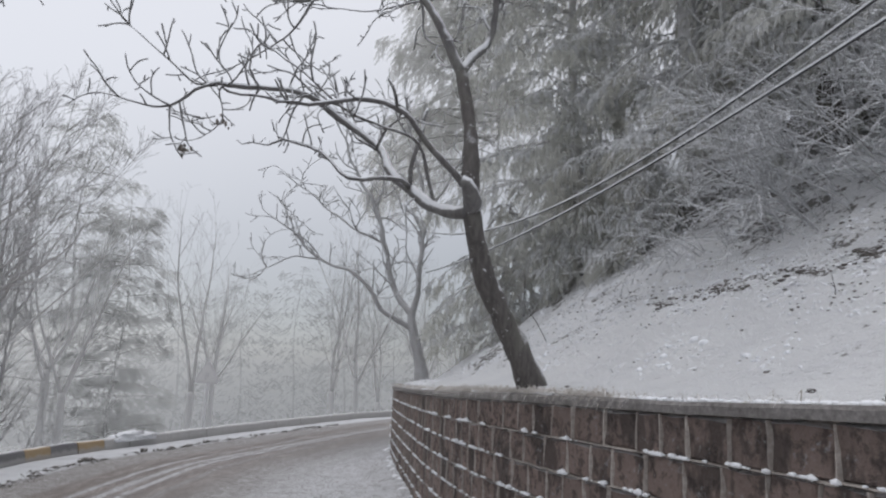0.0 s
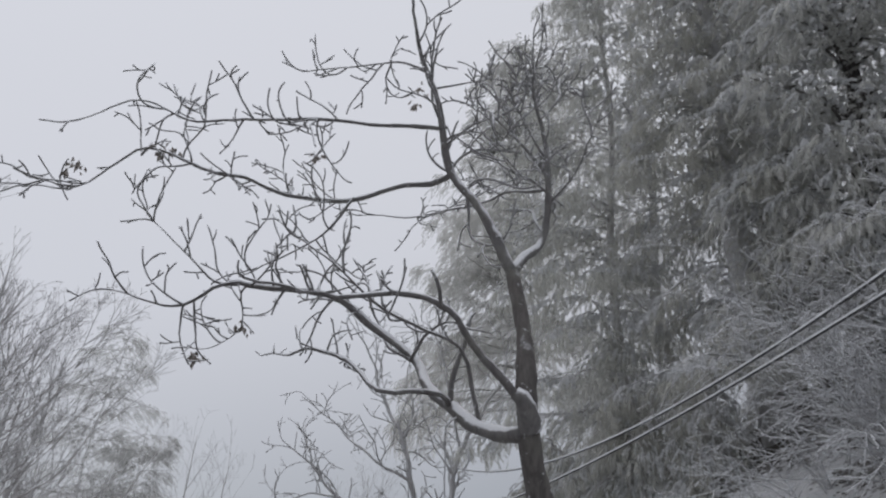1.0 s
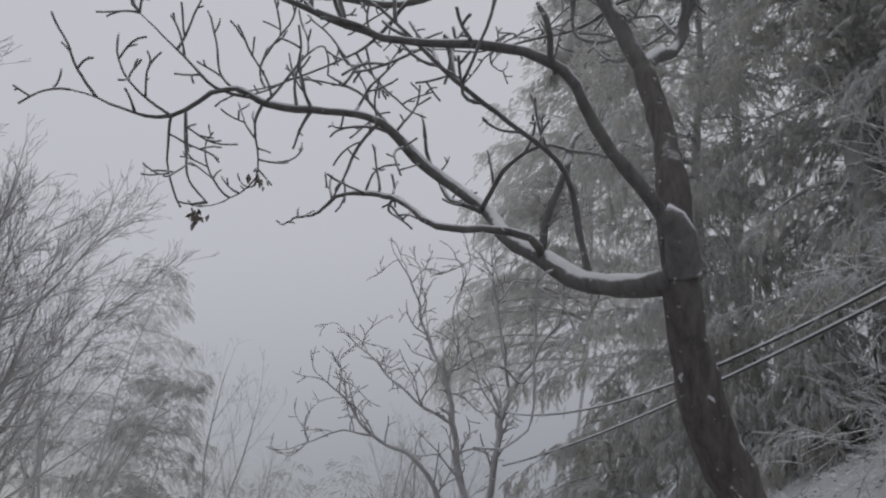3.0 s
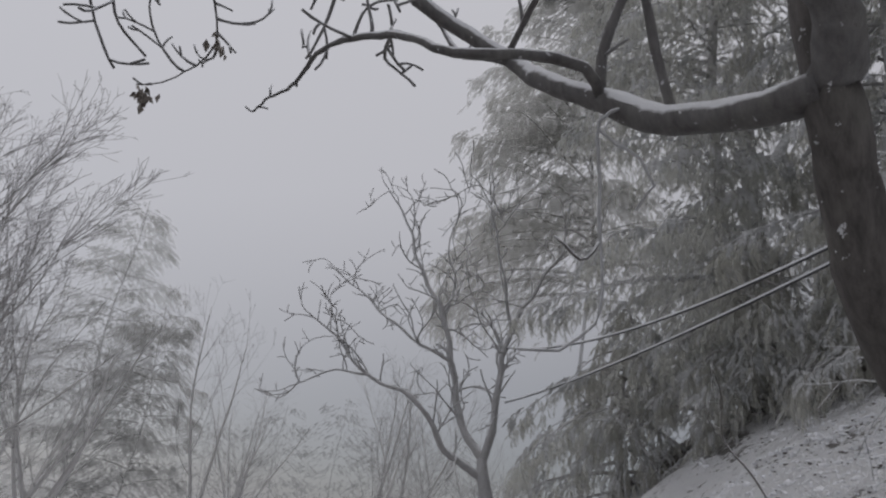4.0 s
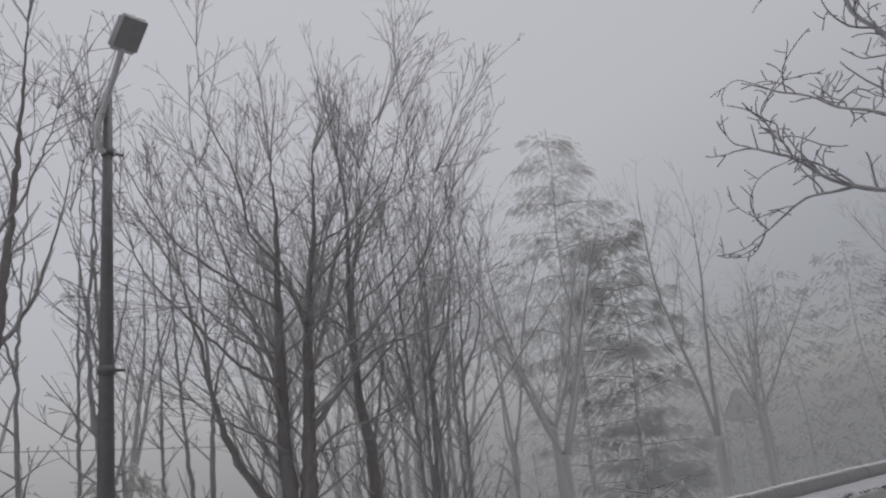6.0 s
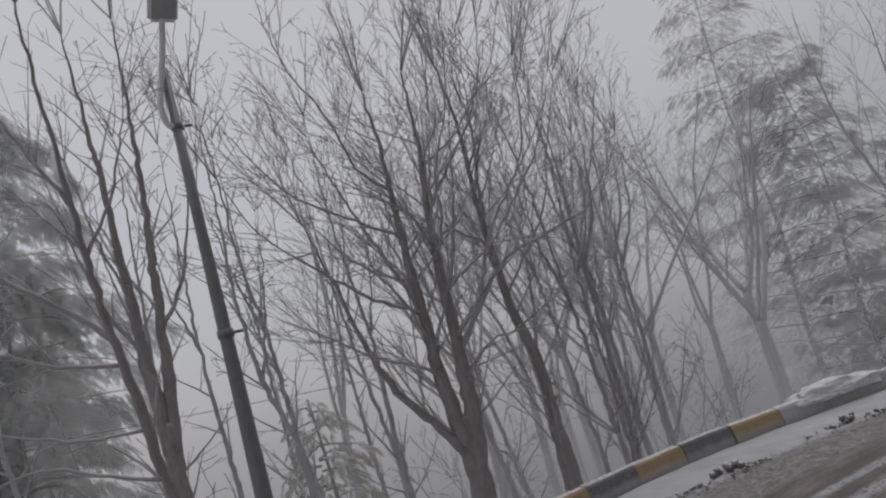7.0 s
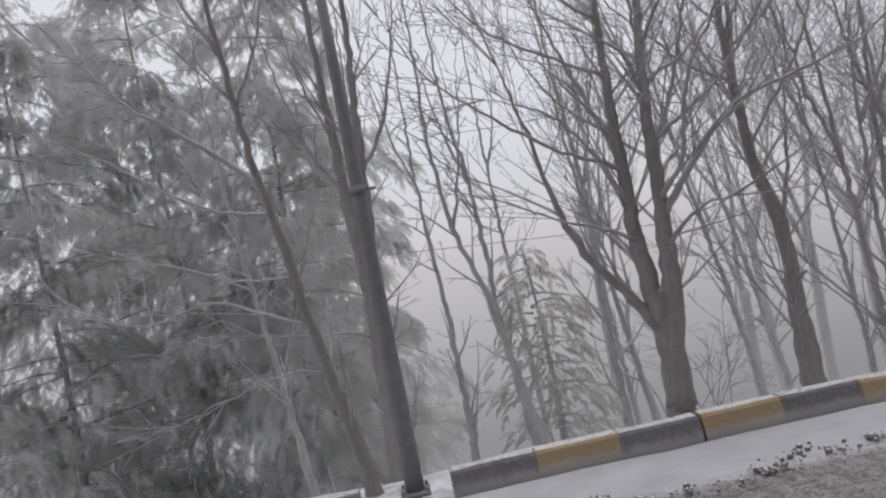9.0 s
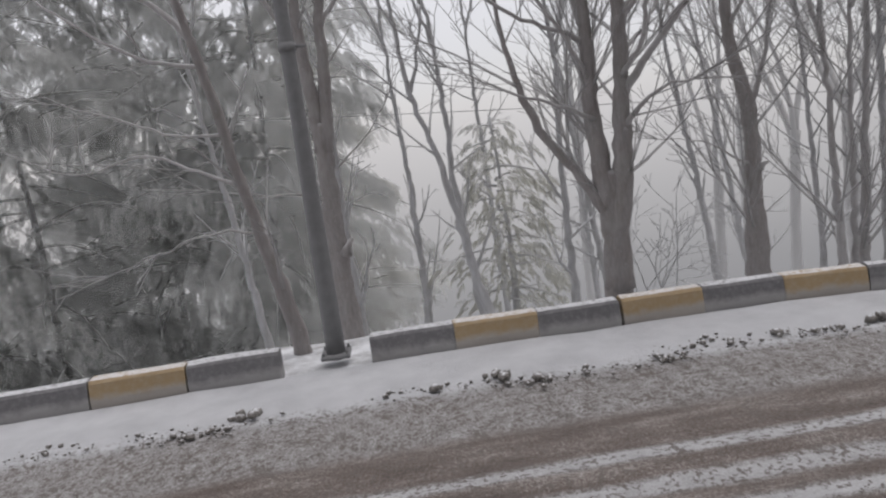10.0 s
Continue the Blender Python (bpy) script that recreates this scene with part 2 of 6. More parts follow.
def grow(tubes, rng, start, way, length, r, level, cfg, tip=0.0022):
    """One branch and, along it, the next level of branches. cfg rows: seg, bend, lift, zig, children per metre, angle, length share, sides."""
    seg, bend, lift, zig, per_m, angle, share, sides = cfg[level]
    pts = wander(rng, start, way, length, seg, bend, lift, zig)
    n = len(pts)
    s = np.linspace(0, 1, n)
    radii = np.maximum(r * (1 - s * 0.82), tip)
    tubes.add(pts, radii, sides, cap=False)
    if level + 1 >= len(cfg):
        return pts
    want = per_m * length
    k = int(want) + (rng.random() < want % 1)
    for _ in range(k):
        f = 0.18 + 0.8 * rng.random() ** 0.8
        i = min(n - 2, int(f * (n - 1)))
        u = f * (n - 1) - i
        at = pts[i] * (1 - u) + pts[i + 1] * u
        d = unit(pts[i + 1] - pts[i])
        grow(tubes, rng, at, side_way(rng, d, angle * rng.uniform(0.7, 1.25)), length * share * rng.uniform(0.55, 1.15) * (1.15 - 0.6 * f),
             max(np.interp(f, s, radii) * 0.62, tip), level + 1, cfg, tip)
    return pts


def curl(rng, start, way, length, seg, swing, lift):
    """A line that bends to and fro in slow curves and turns up towards its end."""
    n = max(4, int(length / seg) + 1)
    p_, d = np.array(start, float), unit(np.array(way, float))
    turn = rng.normal(0, swing, 3)
    pts = [p_.copy()]
    for i in range(n - 1):
        turn = 0.78 * turn + rng.normal(0, swing * 0.75, 3)
        d = unit(d + turn + np.array([0, 0, lift * (0.3 + 1.2 * i / n)]))
        p_ = p_ + d * (length / (n - 1))
        pts.append(p_.copy())
    return np.array(pts)


def knobby(tubes, rng, start, way, length, r, level=0, tip=0.006, deep=2, seg=0.04, swing=0.13):
    """A crooked branchlet with side shoots on alternate sides and short stubby spurs, ends turned up."""
    pts = curl(rng, start, way, length, seg, swing, 0.05)
    n = len(pts)
    s = np.linspace(0, 1, n)
    rad = np.maximum(r * (1 - 0.55 * s), tip) * (1 + rng.normal(0, 0.05, n))
    tubes.add(pts, rad, 5 if level < 2 else 4, cap=True)
    if level >= deep:
        return
    gap = (0.15, 0.10)[min(level, 1)] * seg / 0.04
    side = side_way(rng, unit(pts[-1] - pts[0]), 90)
    at, flip = gap * rng.uniform(0.6, 1.4), 1
    while at < length * 0.96:
        f = at / length
        i = min(n - 2, int(f * (n - 1)))
        d = unit(pts[i + 1] - pts[i])
        a = radians(rng.uniform(38, 68))
        out = unit(d * math.cos(a) + unit(side * flip + rng.normal(0, 0.5, 3)) * math.sin(a) + np.array([0, 0, 0.25]))
        share = length * rng.uniform(0.28, 0.62) * (1.15 - 0.65 * f) if level + 1 < deep else rng.uniform(0.04, 0.13) * seg / 0.04
        knobby(tubes, rng, pts[i], out, max(share, 0.05), max(rad[i] * 0.72, tip), level + 1, tip, deep, seg, swing)
        flip = -flip
        at += gap * rng.uniform(0.6, 1.7)


# ---------------------------------------------------------------- the lie of the land
WALL = ((-40, 8.0), (-8, 2.6), (0, 1.80), (2.25, 1.46), (3.4, 1.13), (4.9, 0.60), (5.8, 0.36), (7.9, -0.03), (9.4, -0.22), (10.9, -0.42), (13.6, -0.72), (14.6, -0.72), (16, -0.35), (18, 0.5), (21, 2.2), (26, 5.8), (45, 22), (120, 95))
KERB = ((-40, -1.0), (-12, -4.3), (0, -5.35), (4, -5.62), (6, -5.76), (8, -5.85), (11, -5.86), (12, -5.66), (13.3, -5.25), (15, -4.80), (18, -3.95), (23, -2.2), (30, 2.3), (45, 15), (120, 88))


WALL_TOP = ((0, 1.55), (2.2, 1.505), (3.3, 1.462), (5, 1.430), (7, 1.372), (10, 1.315), (16, 1.231))


def wall_x(y):
    return soft(WALL, y, 0.7)


def kerb_x(y):
    return soft(KERB, y, 0.7)


def wall_top(y):
    return interp(WALL_TOP, y)


def lump(x, y, s, seed=0.0):
    return noise.noise(Vector((x * s + seed, y * s - seed, seed * 0.7)))


def bank_height(u, y):
    """The snowy slope behind the wall; u is the distance behind its face."""
    steep = interp(((0, 0.40), (4, 0.46), (7, 0.62), (11, 0.82), (16, 0.7)), y)
    h = wall_top(y) + 0.16 * min(u, 0.75) + steep * max(0.0, min(u - 0.75, 9.0)) + 0.42 * max(0.0, u - 9.75) * math.exp(-max(0.0, u - 9.75) / 60)
    if u < 0.2:
        h -= 0.45 * (0.2 - u)
    x = wall_x(y) + u
    h += 0.05 * lump(x, y, 2.3, 3.0) * min(1, u * 1.5) + 0.16 * lump(x, y, 0.6, 9.0) * min(1, u / 2)
    if u > 0.9:
        h += 0.05 * abs(lump(x, y, 6.0, 5.0)) * min(1.0, u - 0.9)
    return h


def valley_height(w, y):
    """The ground beyond the kerb; w is the distance beyond its outer edge."""
    h = -0.02 - 0.10 * min(w, 1.0) - 0.42 * max(0.0, w - 1.0)
    return h + 0.10 * lump(y, w, 0.7, 2.0) * min(1, w)


def ground_z(x, y):
    u, w = x - wall_x(y), kerb_x(y) - 0.16 - x
    if u > 0.12:
        return bank_height(u, y)
    if w > 0:
        return valley_height(w, y)
    return 0.0


# ---------------------------------------------------------------- ground, road
def spread(*runs):
    """Numbers from run to run: (start, end, step) each."""
    out = []
    for a, b, st in runs:
        out += list(np.arange(a, b, st))
    return out


def valley_material():
    m = Nodes("valley_floor_snow_mist", 0.9)
    v = m.pos()
    leaf = m.ramp(m.noise(v, 22.0, 5, 0.75), (0.3, (0.06, 0.056, 0.053)), (0.7, (0.17, 0.162, 0.155)))
    # snow over leaf litter, its cover also set to imitate the mist's brightness
    cover = m.ramp(m.noise(v, 2.2, 6, 0.7), (0.33, 0.30), (0.58, 1.0))
    m.color(m.mix(cover, leaf, SNOW))
    m.bump(m.noise(v, 14.0, 5, 0.7), 0.6, 0.05)
    return m.mat


def bank_material():
    m = Nodes("snow_over_soil", 0.8)
    v = m.pos()
    a = m.noise(v, 1.1, 3)
    col = m.ramp(a, (0.3, (0.80, 0.805, 0.82)), (0.7, (0.87, 0.873, 0.88)))
    soil = m.ramp(m.noise(v, 30.0, 4, 0.7), (0.3, (0.035, 0.03, 0.025)), (0.7, (0.13, 0.11, 0.09)))
    clods = m.noise(v, 9.0, 5, 0.65, (1, 1, 1.6))
    where = m.noise(v, 0.9, 3, 0.6)
    lvl = m.math("ADD", m.math("MULTIPLY", clods, 0.75), m.math("MULTIPLY", where, 0.45))
    lvl = m.math("ADD", lvl, m.ramp(m.up(), (0.70, 0.22), (0.84, 0.0)))
    col = m.mix(m.ramp(lvl, (0.73, 0.0), (0.79, 0.85)), col, soil)
    # bare litter under the cedars, where their boughs keep the snow off
    p_ = m.n("ShaderNodeSeparateXYZ")
    m.link(v, p_.inputs[0])
    inward = m.math("ADD", m.math("MULTIPLY", p_.outputs["X"], 0.916), m.math("MULTIPLY", p_.outputs["Y"], 0.403))
    inward = m.math("ADD", inward, m.math("MULTIPLY", m.math("SUBTRACT", m.noise(v, 1.8, 5, 0.7), 0.5), 1.2))
    bare = m.math("MULTIPLY", m.ramp(m.math("DIVIDE", inward, 10.0), (0.60, 0.0), (0.70, 0.75)), m.ramp(m.math("DIVIDE", p_.outputs["Y"], 20.0), (0.38, 0.0), (0.46, 1.0)))
    col = m.mix(bare, col, soil)
    m.color(col)
    m.bump(m.math("ADD", m.math("MULTIPLY", clods, -1.2), m.math("MULTIPLY", m.noise(v, 40.0, 4, 0.7), 0.35)), 1.0, 0.12)
    return m.mat


M["valley"], M["bank"] = valley_material(), bank_material()


def build_ground():
    ys = spread((-40, -8, 4), (-8, 0, 1), (0, 17, 0.13), (17, 24, 0.5), (24, 50, 3), (50, 131, 20))
    ws = [420, 200, 110, 70, 50, 38, 30, 24, 20, 16, 13, 10.5, 8.5, 7, 5.6, 4.4, 3.4, 2.6, 1.9, 1.4, 1.0, 0.6, 0.3, 0.12, 0.0]
    us = [0.10] + spread((0.101, 0.8, 0.12), (0.8, 6.5, 0.15), (6.5, 12, 0.6), (12, 40, 4), (40, 120, 20)) + [200, 420]
    verts, faces, mats = [], [], []
    cols = len(ws) + 3 + len(us)
    for y in ys:
        kx, wx = kerb_x(y) - 0.16, wall_x(y)
        for w in ws:
            verts.append((kx - w, y, valley_height(w, y)))
        for f in (0.02, 0.5, 0.98):
            verts.append((kx * (1 - f) + wx * f, y, -0.03))
        for u in us:
            verts.append((wx + u, y, -0.03 if u == 0.10 else bank_height(u, y) + 0.012))
    for i in range(len(ys) - 1):
        for j in range(cols - 1):
            a = i * cols + j
            faces.append((a, a + 1, a + cols + 1, a + cols))
            mats.append(1 if j < len(ws) else 0)
    ob = mesh_object("ground", verts, faces, M["bank"], None, "", True)
    ob.data.materials.append(M["valley"])
    ob.data.polygons.foreach_set("material_index", mats)
    return tagged(ob, "snow-covered hillside with dark soil clods showing through", "ground", "", "structure")


build_ground()


def road_material():
    """Slush on asphalt: a white verge by the kerb, brown wheel tracks, packed snow by the wall. U: metres from the kerb, V: metres along."""
    m = Nodes("slushy_road", 0.6)
    uv = m.n("ShaderNodeUVMap").outputs["UV"]
    s = m.n("ShaderNodeSeparateXYZ")
    m.link(uv, s.inputs[0])
    across, along = s.outputs["X"], s.outputs["Y"]
    v = m.pos()
    edge = m.math("MULTIPLY", m.math("SUBTRACT", m.noise(uv, 1.6, 5, 0.65, (1.0, 0.4, 1.0)), 0.5), 0.10)
    lat = m.math("ADD", across, edge)
    streak = m.noise(uv, 5.5, 4, 0.65, (1.0, 0.035, 1.0))
    wet = m.ramp(m.math("ADD", m.math("MULTIPLY", m.noise(v, 75.0, 5, 0.8), 0.6), m.math("MULTIPLY", m.noise(uv, 6.0, 5, 0.7, (1.0, 0.2, 1.0)), 0.4)), (0.38, (0.05, 0.037, 0.03)), (0.50, (0.125, 0.095, 0.08)), (0.64, (0.42, 0.39, 0.37)))
    snow_c = m.ramp(m.noise(v, 3.0, 4), (0.3, (0.44, 0.445, 0.46)), (0.7, (0.56, 0.565, 0.58)))
    speck = m.math("ADD", m.math("MULTIPLY", m.noise(v, 85.0, 5, 0.8), 0.7), m.math("MULTIPLY", m.noise(v, 11.0, 4, 0.7), 0.3))
    slush = m.ramp(speck, (0.40, (0.07, 0.06, 0.052)), (0.49, (0.25, 0.235, 0.227)), (0.62, (0.46, 0.458, 0.465)))
    # how much of the snow has gone, across the road
    gone = m.ramp(m.math("DIVIDE", lat, 7.0),
                  (0.0, 0.0), (0.100, 0.0), (0.120, 0.40), (0.190, 0.46), (0.220, 0.95), (0.250, 0.92), (0.257, 0.20), (0.270, 0.20), (0.276, 0.90), (0.289, 0.90), (0.295, 0.22), (0.310, 0.24), (0.315, 0.85), (0.326, 0.85), (0.331, 0.2), (0.340, 0.2),
                  (0.348, 0.92), (0.372, 0.92), (0.384, 0.35), (0.400, 0.80), (0.430, 0.70), (0.47, 0.40), (0.56, 0.22), (0.64, 0.10), (0.75, 0.0))
    gone = m.math("ADD", gone, m.math("MULTIPLY", m.math("SUBTRACT", streak, 0.5), 0.30))
    near = m.ramp(m.math("DIVIDE", lat, 7.0), (0.095, 0.0), (0.115, 1.0))
    gone = m.math("MULTIPLY", gone, near)
    col = m.mix(m.ramp(gone, (0.10, 0.0), (0.42, 1.0)), snow_c, slush)
    col = m.mix(m.ramp(gone, (0.48, 0.0), (0.80, 1.0)), col, wet)
    crumb = m.math("ADD", m.math("MULTIPLY", m.noise(v, 34.0, 3, 0.6), 0.8), m.math("MULTIPLY", m.noise(v, 5.0, 2), 0.2))
    col = m.mix(m.math("MULTIPLY", m.ramp(crumb, (0.535, 0.0), (0.575, 0.85)), near), col, (0.12, 0.10, 0.088))
    m.color(col)
    m.rough(m.ramp(gone, (0.3, 0.8), (0.8, 0.42)))
    m.bump(m.math("ADD", m.math("MULTIPLY", gone, -0.7), m.math("MULTIPLY", m.noise(v, 34.0, 5, 0.75), 0.8)), 0.6, 0.03)
    return m.mat


def build_road():
    ys = spread((-40, -6, 3), (-6, 0, 0.6), (0, 18, 0.15), (18, 30, 0.6), (30, 60, 4), (60, 125, 16))
    n = 64
    verts, faces, uvs = [], [], []
    for y in ys:
        a, b = kerb_x(y) + 0.01, wall_x(y) - 0.004
        for j in range(n + 1):
            f = j / n
            x = a + (b - a) * f
            d = x - a
            z = 0.008 + 0.022 * math.exp(-((d - 0.5) / 0.28) ** 2) + 0.012 * lump(x, y, 3.0, 1.0) + 0.05 * math.exp(-((b - x) / 0.22) ** 2)
            z += 0.012 * math.sin(d * 17) * math.exp(-((d - 2.0) / 0.6) ** 2)
            verts.append((x, y, z))
            uvs.append((d, y))
    for i in range(len(ys) - 1):
        for j in range(n):
            a = i * (n + 1) + j
            faces.append((a, a + 1, a + n + 2, a + n + 1))
    ob = mesh_object("road", verts, faces, road_material(), None, "", True)
    layer = ob.data.uv_layers.new(name="UVMap")
    idx = np.zeros(len(ob.data.loops), dtype=np.int32)
    ob.data.loops.foreach_get("vertex_index", idx)
    layer.data.foreach_set("uv", np.array(uvs)[idx].ravel())
    return tagged(ob, "slushy asphalt road with brown wheel tracks in snow", "road", "", "structure")


build_road()


# ---------------------------------------------------------------- kerb of painted blocks
def kerb_paint(name, col, worn):
    m = Nodes(name, 0.7)
    v = m.pos()
    c = m.mix(m.ramp(m.noise(v, 26.0, 5, 0.75), (0.45, 0.0), (0.75, 0.7)), col, worn)
    s = m.n("ShaderNodeSeparateXYZ")
    m.link(m.coords("Object"), s.inputs[0])
    low = m.math("ADD", s.outputs["Z"], m.math("MULTIPLY", m.math("SUBTRACT", m.noise(v, 9.0, 4), 0.5), 0.10))
    c = m.mix(m.ramp(low, (0.05, 0.75), (0.10, 0.0)), c, (0.40, 0.39, 0.38))
    lie = m.math("ADD", m.up(), m.math("MULTIPLY", m.math("SUBTRACT", m.noise(v, 30.0, 4), 0.5), 0.7))
    c = m.mix(m.ramp(lie, (0.86, 0.0), (1.12, 0.7)), c, SNOW)
    m.color(c)
    m.bump(m.noise(v, 50.0, 4, 0.7), 0.4, 0.006)
    return m.mat


M["kerb_yellow"] = kerb_paint("kerb_yellow_paint", (0.36, 0.26, 0.145), (0.42, 0.355, 0.27))
M["kerb_black"] = kerb_paint("kerb_black_paint", (0.155, 0.15, 0.155), (0.30, 0.295, 0.295))
# far blocks: haze painted as grey over the yellow and black
M["kerb_hazed"] = kerb_paint("kerb_haze_grey", (0.42, 0.41, 0.40), (0.66, 0.66, 0.67))


def kerb_block_mesh(name, material, seed):
    """A block 0.59 long (y), sloping face to the road (+x), rounded arrises."""
    rng = random.Random(seed)
    bm = bmesh.new()
    prof = [(0.0, -0.06), (-0.012, 0.06), (-0.035, 0.165), (-0.052, 0.185), (-0.145, 0.188), (-0.16, 0.17), (-0.16, -0.06)]
    rows = []
    for y in (-0.296, -0.285, -0.1, 0.1, 0.285, 0.296):
        e = 0.012 if abs(y) > 0.29 else 0.0
        rows.append([bm.verts.new((x * (1 - e) - 0.5 * e * 0.16 + rng.uniform(-0.003, 0.003), y, z - e * 0.4 + rng.uniform(-0.003, 0.003))) for x, z in prof])
    for a, b in zip(rows, rows[1:]):
        for k in range(len(prof) - 1):
            bm.faces.new((a[k], a[k + 1], b[k + 1], b[k]))
    bm.faces.new(rows[0])
    bm.faces.new(rows[-1][::-1])
    bmesh.ops.recalc_face_normals(bm, faces=bm.faces)
    me = bpy.data.meshes.new(name)
    bm.to_mesh(me)
    bm.free()
    me.materials.append(material)
    return me


def along(fx, y0, y1, step, first=0.0):
    """Places every step metres along the line x = fx(y): x, y and heading."""
    out, s, need, y = [], 0.0, first, y0
    px, py = fx(y0), y0
    while y < y1:
        y += 0.02
        x = fx(y)
        s += math.hypot(x - px, y - py)
        px, py = x, y
        if s >= need:
            out.append((x, y, math.atan2(fx(y + 0.15) - fx(y - 0.15), 0.3)))
            need += step
    return out


def build_kerb():
    kerb = thing("kerb", (0, 0, 0), "concrete kerb blocks painted alternately yellow and black, dusted with snow", "kerb", "", "structure")
    meshes = [[kerb_block_mesh("block", M[k], 3 + i + 10 * j) for j in range(3)] for i, k in enumerate(("kerb_black", "kerb_yellow", "kerb_hazed"))]
    k = 0
    north = along(kerb_x, 7.64, 34, 0.606, 0.303)
    south = along(lambda q: kerb_x(14.02 - q), 6.98, 20, 0.636, 0.318)
    for row, flip in ((north, False), (south, True)):
        for i, (x, y, a) in enumerate(row):
            yy = 14.02 - y if flip else y
            # beyond 12.3 m the blocks take the haze grey
            ob = new("block", meshes[2 if yy > 12.3 else i % 2][(i * 7) % 3])
            ob.matrix_basis = pose(x, yy, 0.0 + 0.004 * math.sin(i * 2.3), 0, 0.6 * math.sin(i * 1.7), math.degrees(a if flip else -a) + 0.8 * math.sin(i * 3.1)) @ Matrix.Diagonal((1, 1.063 if flip else 1.012, 1, 1))
            ob.parent = kerb


build_kerb()


def blob(rng, at, size, squash=0.7, sub=1):
    """An uneven lump: verts and faces."""
    bm = bmesh.new()
    bmesh.ops.create_icosphere(bm, subdivisions=sub, radius=1.0)
    off = rng.uniform(0, 50)
    out = []
    for v in bm.verts:
        k = 1 + 0.45 * noise.noise(v.co * 1.3 + Vector((off, off, 0)))
        c = v.co * k
        out.append((at[0] + c.x * size, at[1] + c.y * size, at[2] + c.z * size * squash))
    bm.verts.index_update()
    f = [tuple(v.index for v in fc.verts) for fc in bm.faces]
    bm.free()
    return out, f


class Lumps:
    def __init__(self):
        self.v, self.f = [], []

    def add(self, vf):
        n = len(self.v)
        self.v += vf[0]
        self.f += [tuple(i + n for i in q) for q in vf[1]]

    def make(self, name, material, parent=None, label="", smooth=True):
        return mesh_object(name, self.v, self.f, material, parent, label, smooth)


def clod_material(name, dark, light, cover=0.45):
    """Dark crumbs of soil and slush with snow on top."""
    m = Nodes(name, 0.85)
    v = m.pos()
    c = m.ramp(m.noise(v, 60.0, 4, 0.7), (0.3, dark), (0.7, light))
    lie = m.math("ADD", m.up(), m.math("MULTIPLY", m.math("SUBTRACT", m.noise(v, 40.0, 4, 0.7), 0.5), 1.6))
    m.color(m.mix(m.ramp(lie, (cover, 0.0), (cover + 0.35, 0.95)), c, SNOW))
    m.bump(m.noise(v, 70.0, 4, 0.7), 0.8, 0.02)
    return m.mat


M["clod"] = clod_material("soil_clod", (0.09, 0.08, 0.072), (0.25, 0.23, 0.21), 0.1)
M["slush_clod"] = clod_material("frozen_slush", (0.12, 0.11, 0.10), (0.36, 0.34, 0.32), 0.75)


# broken edges of turf: metres behind the wall, along the road, half length
BROKEN = ((2.50, 5.50, 0.32), (2.80, 5.22, 0.28), (2.20, 6.05, 0.45), (1.98, 6.60, 0.30), (3.35, 6.6, 0.8), (2.24, 7.82, 0.4), (1.72, 4.34, 0.25), (3.4, 7.7, 0.5))


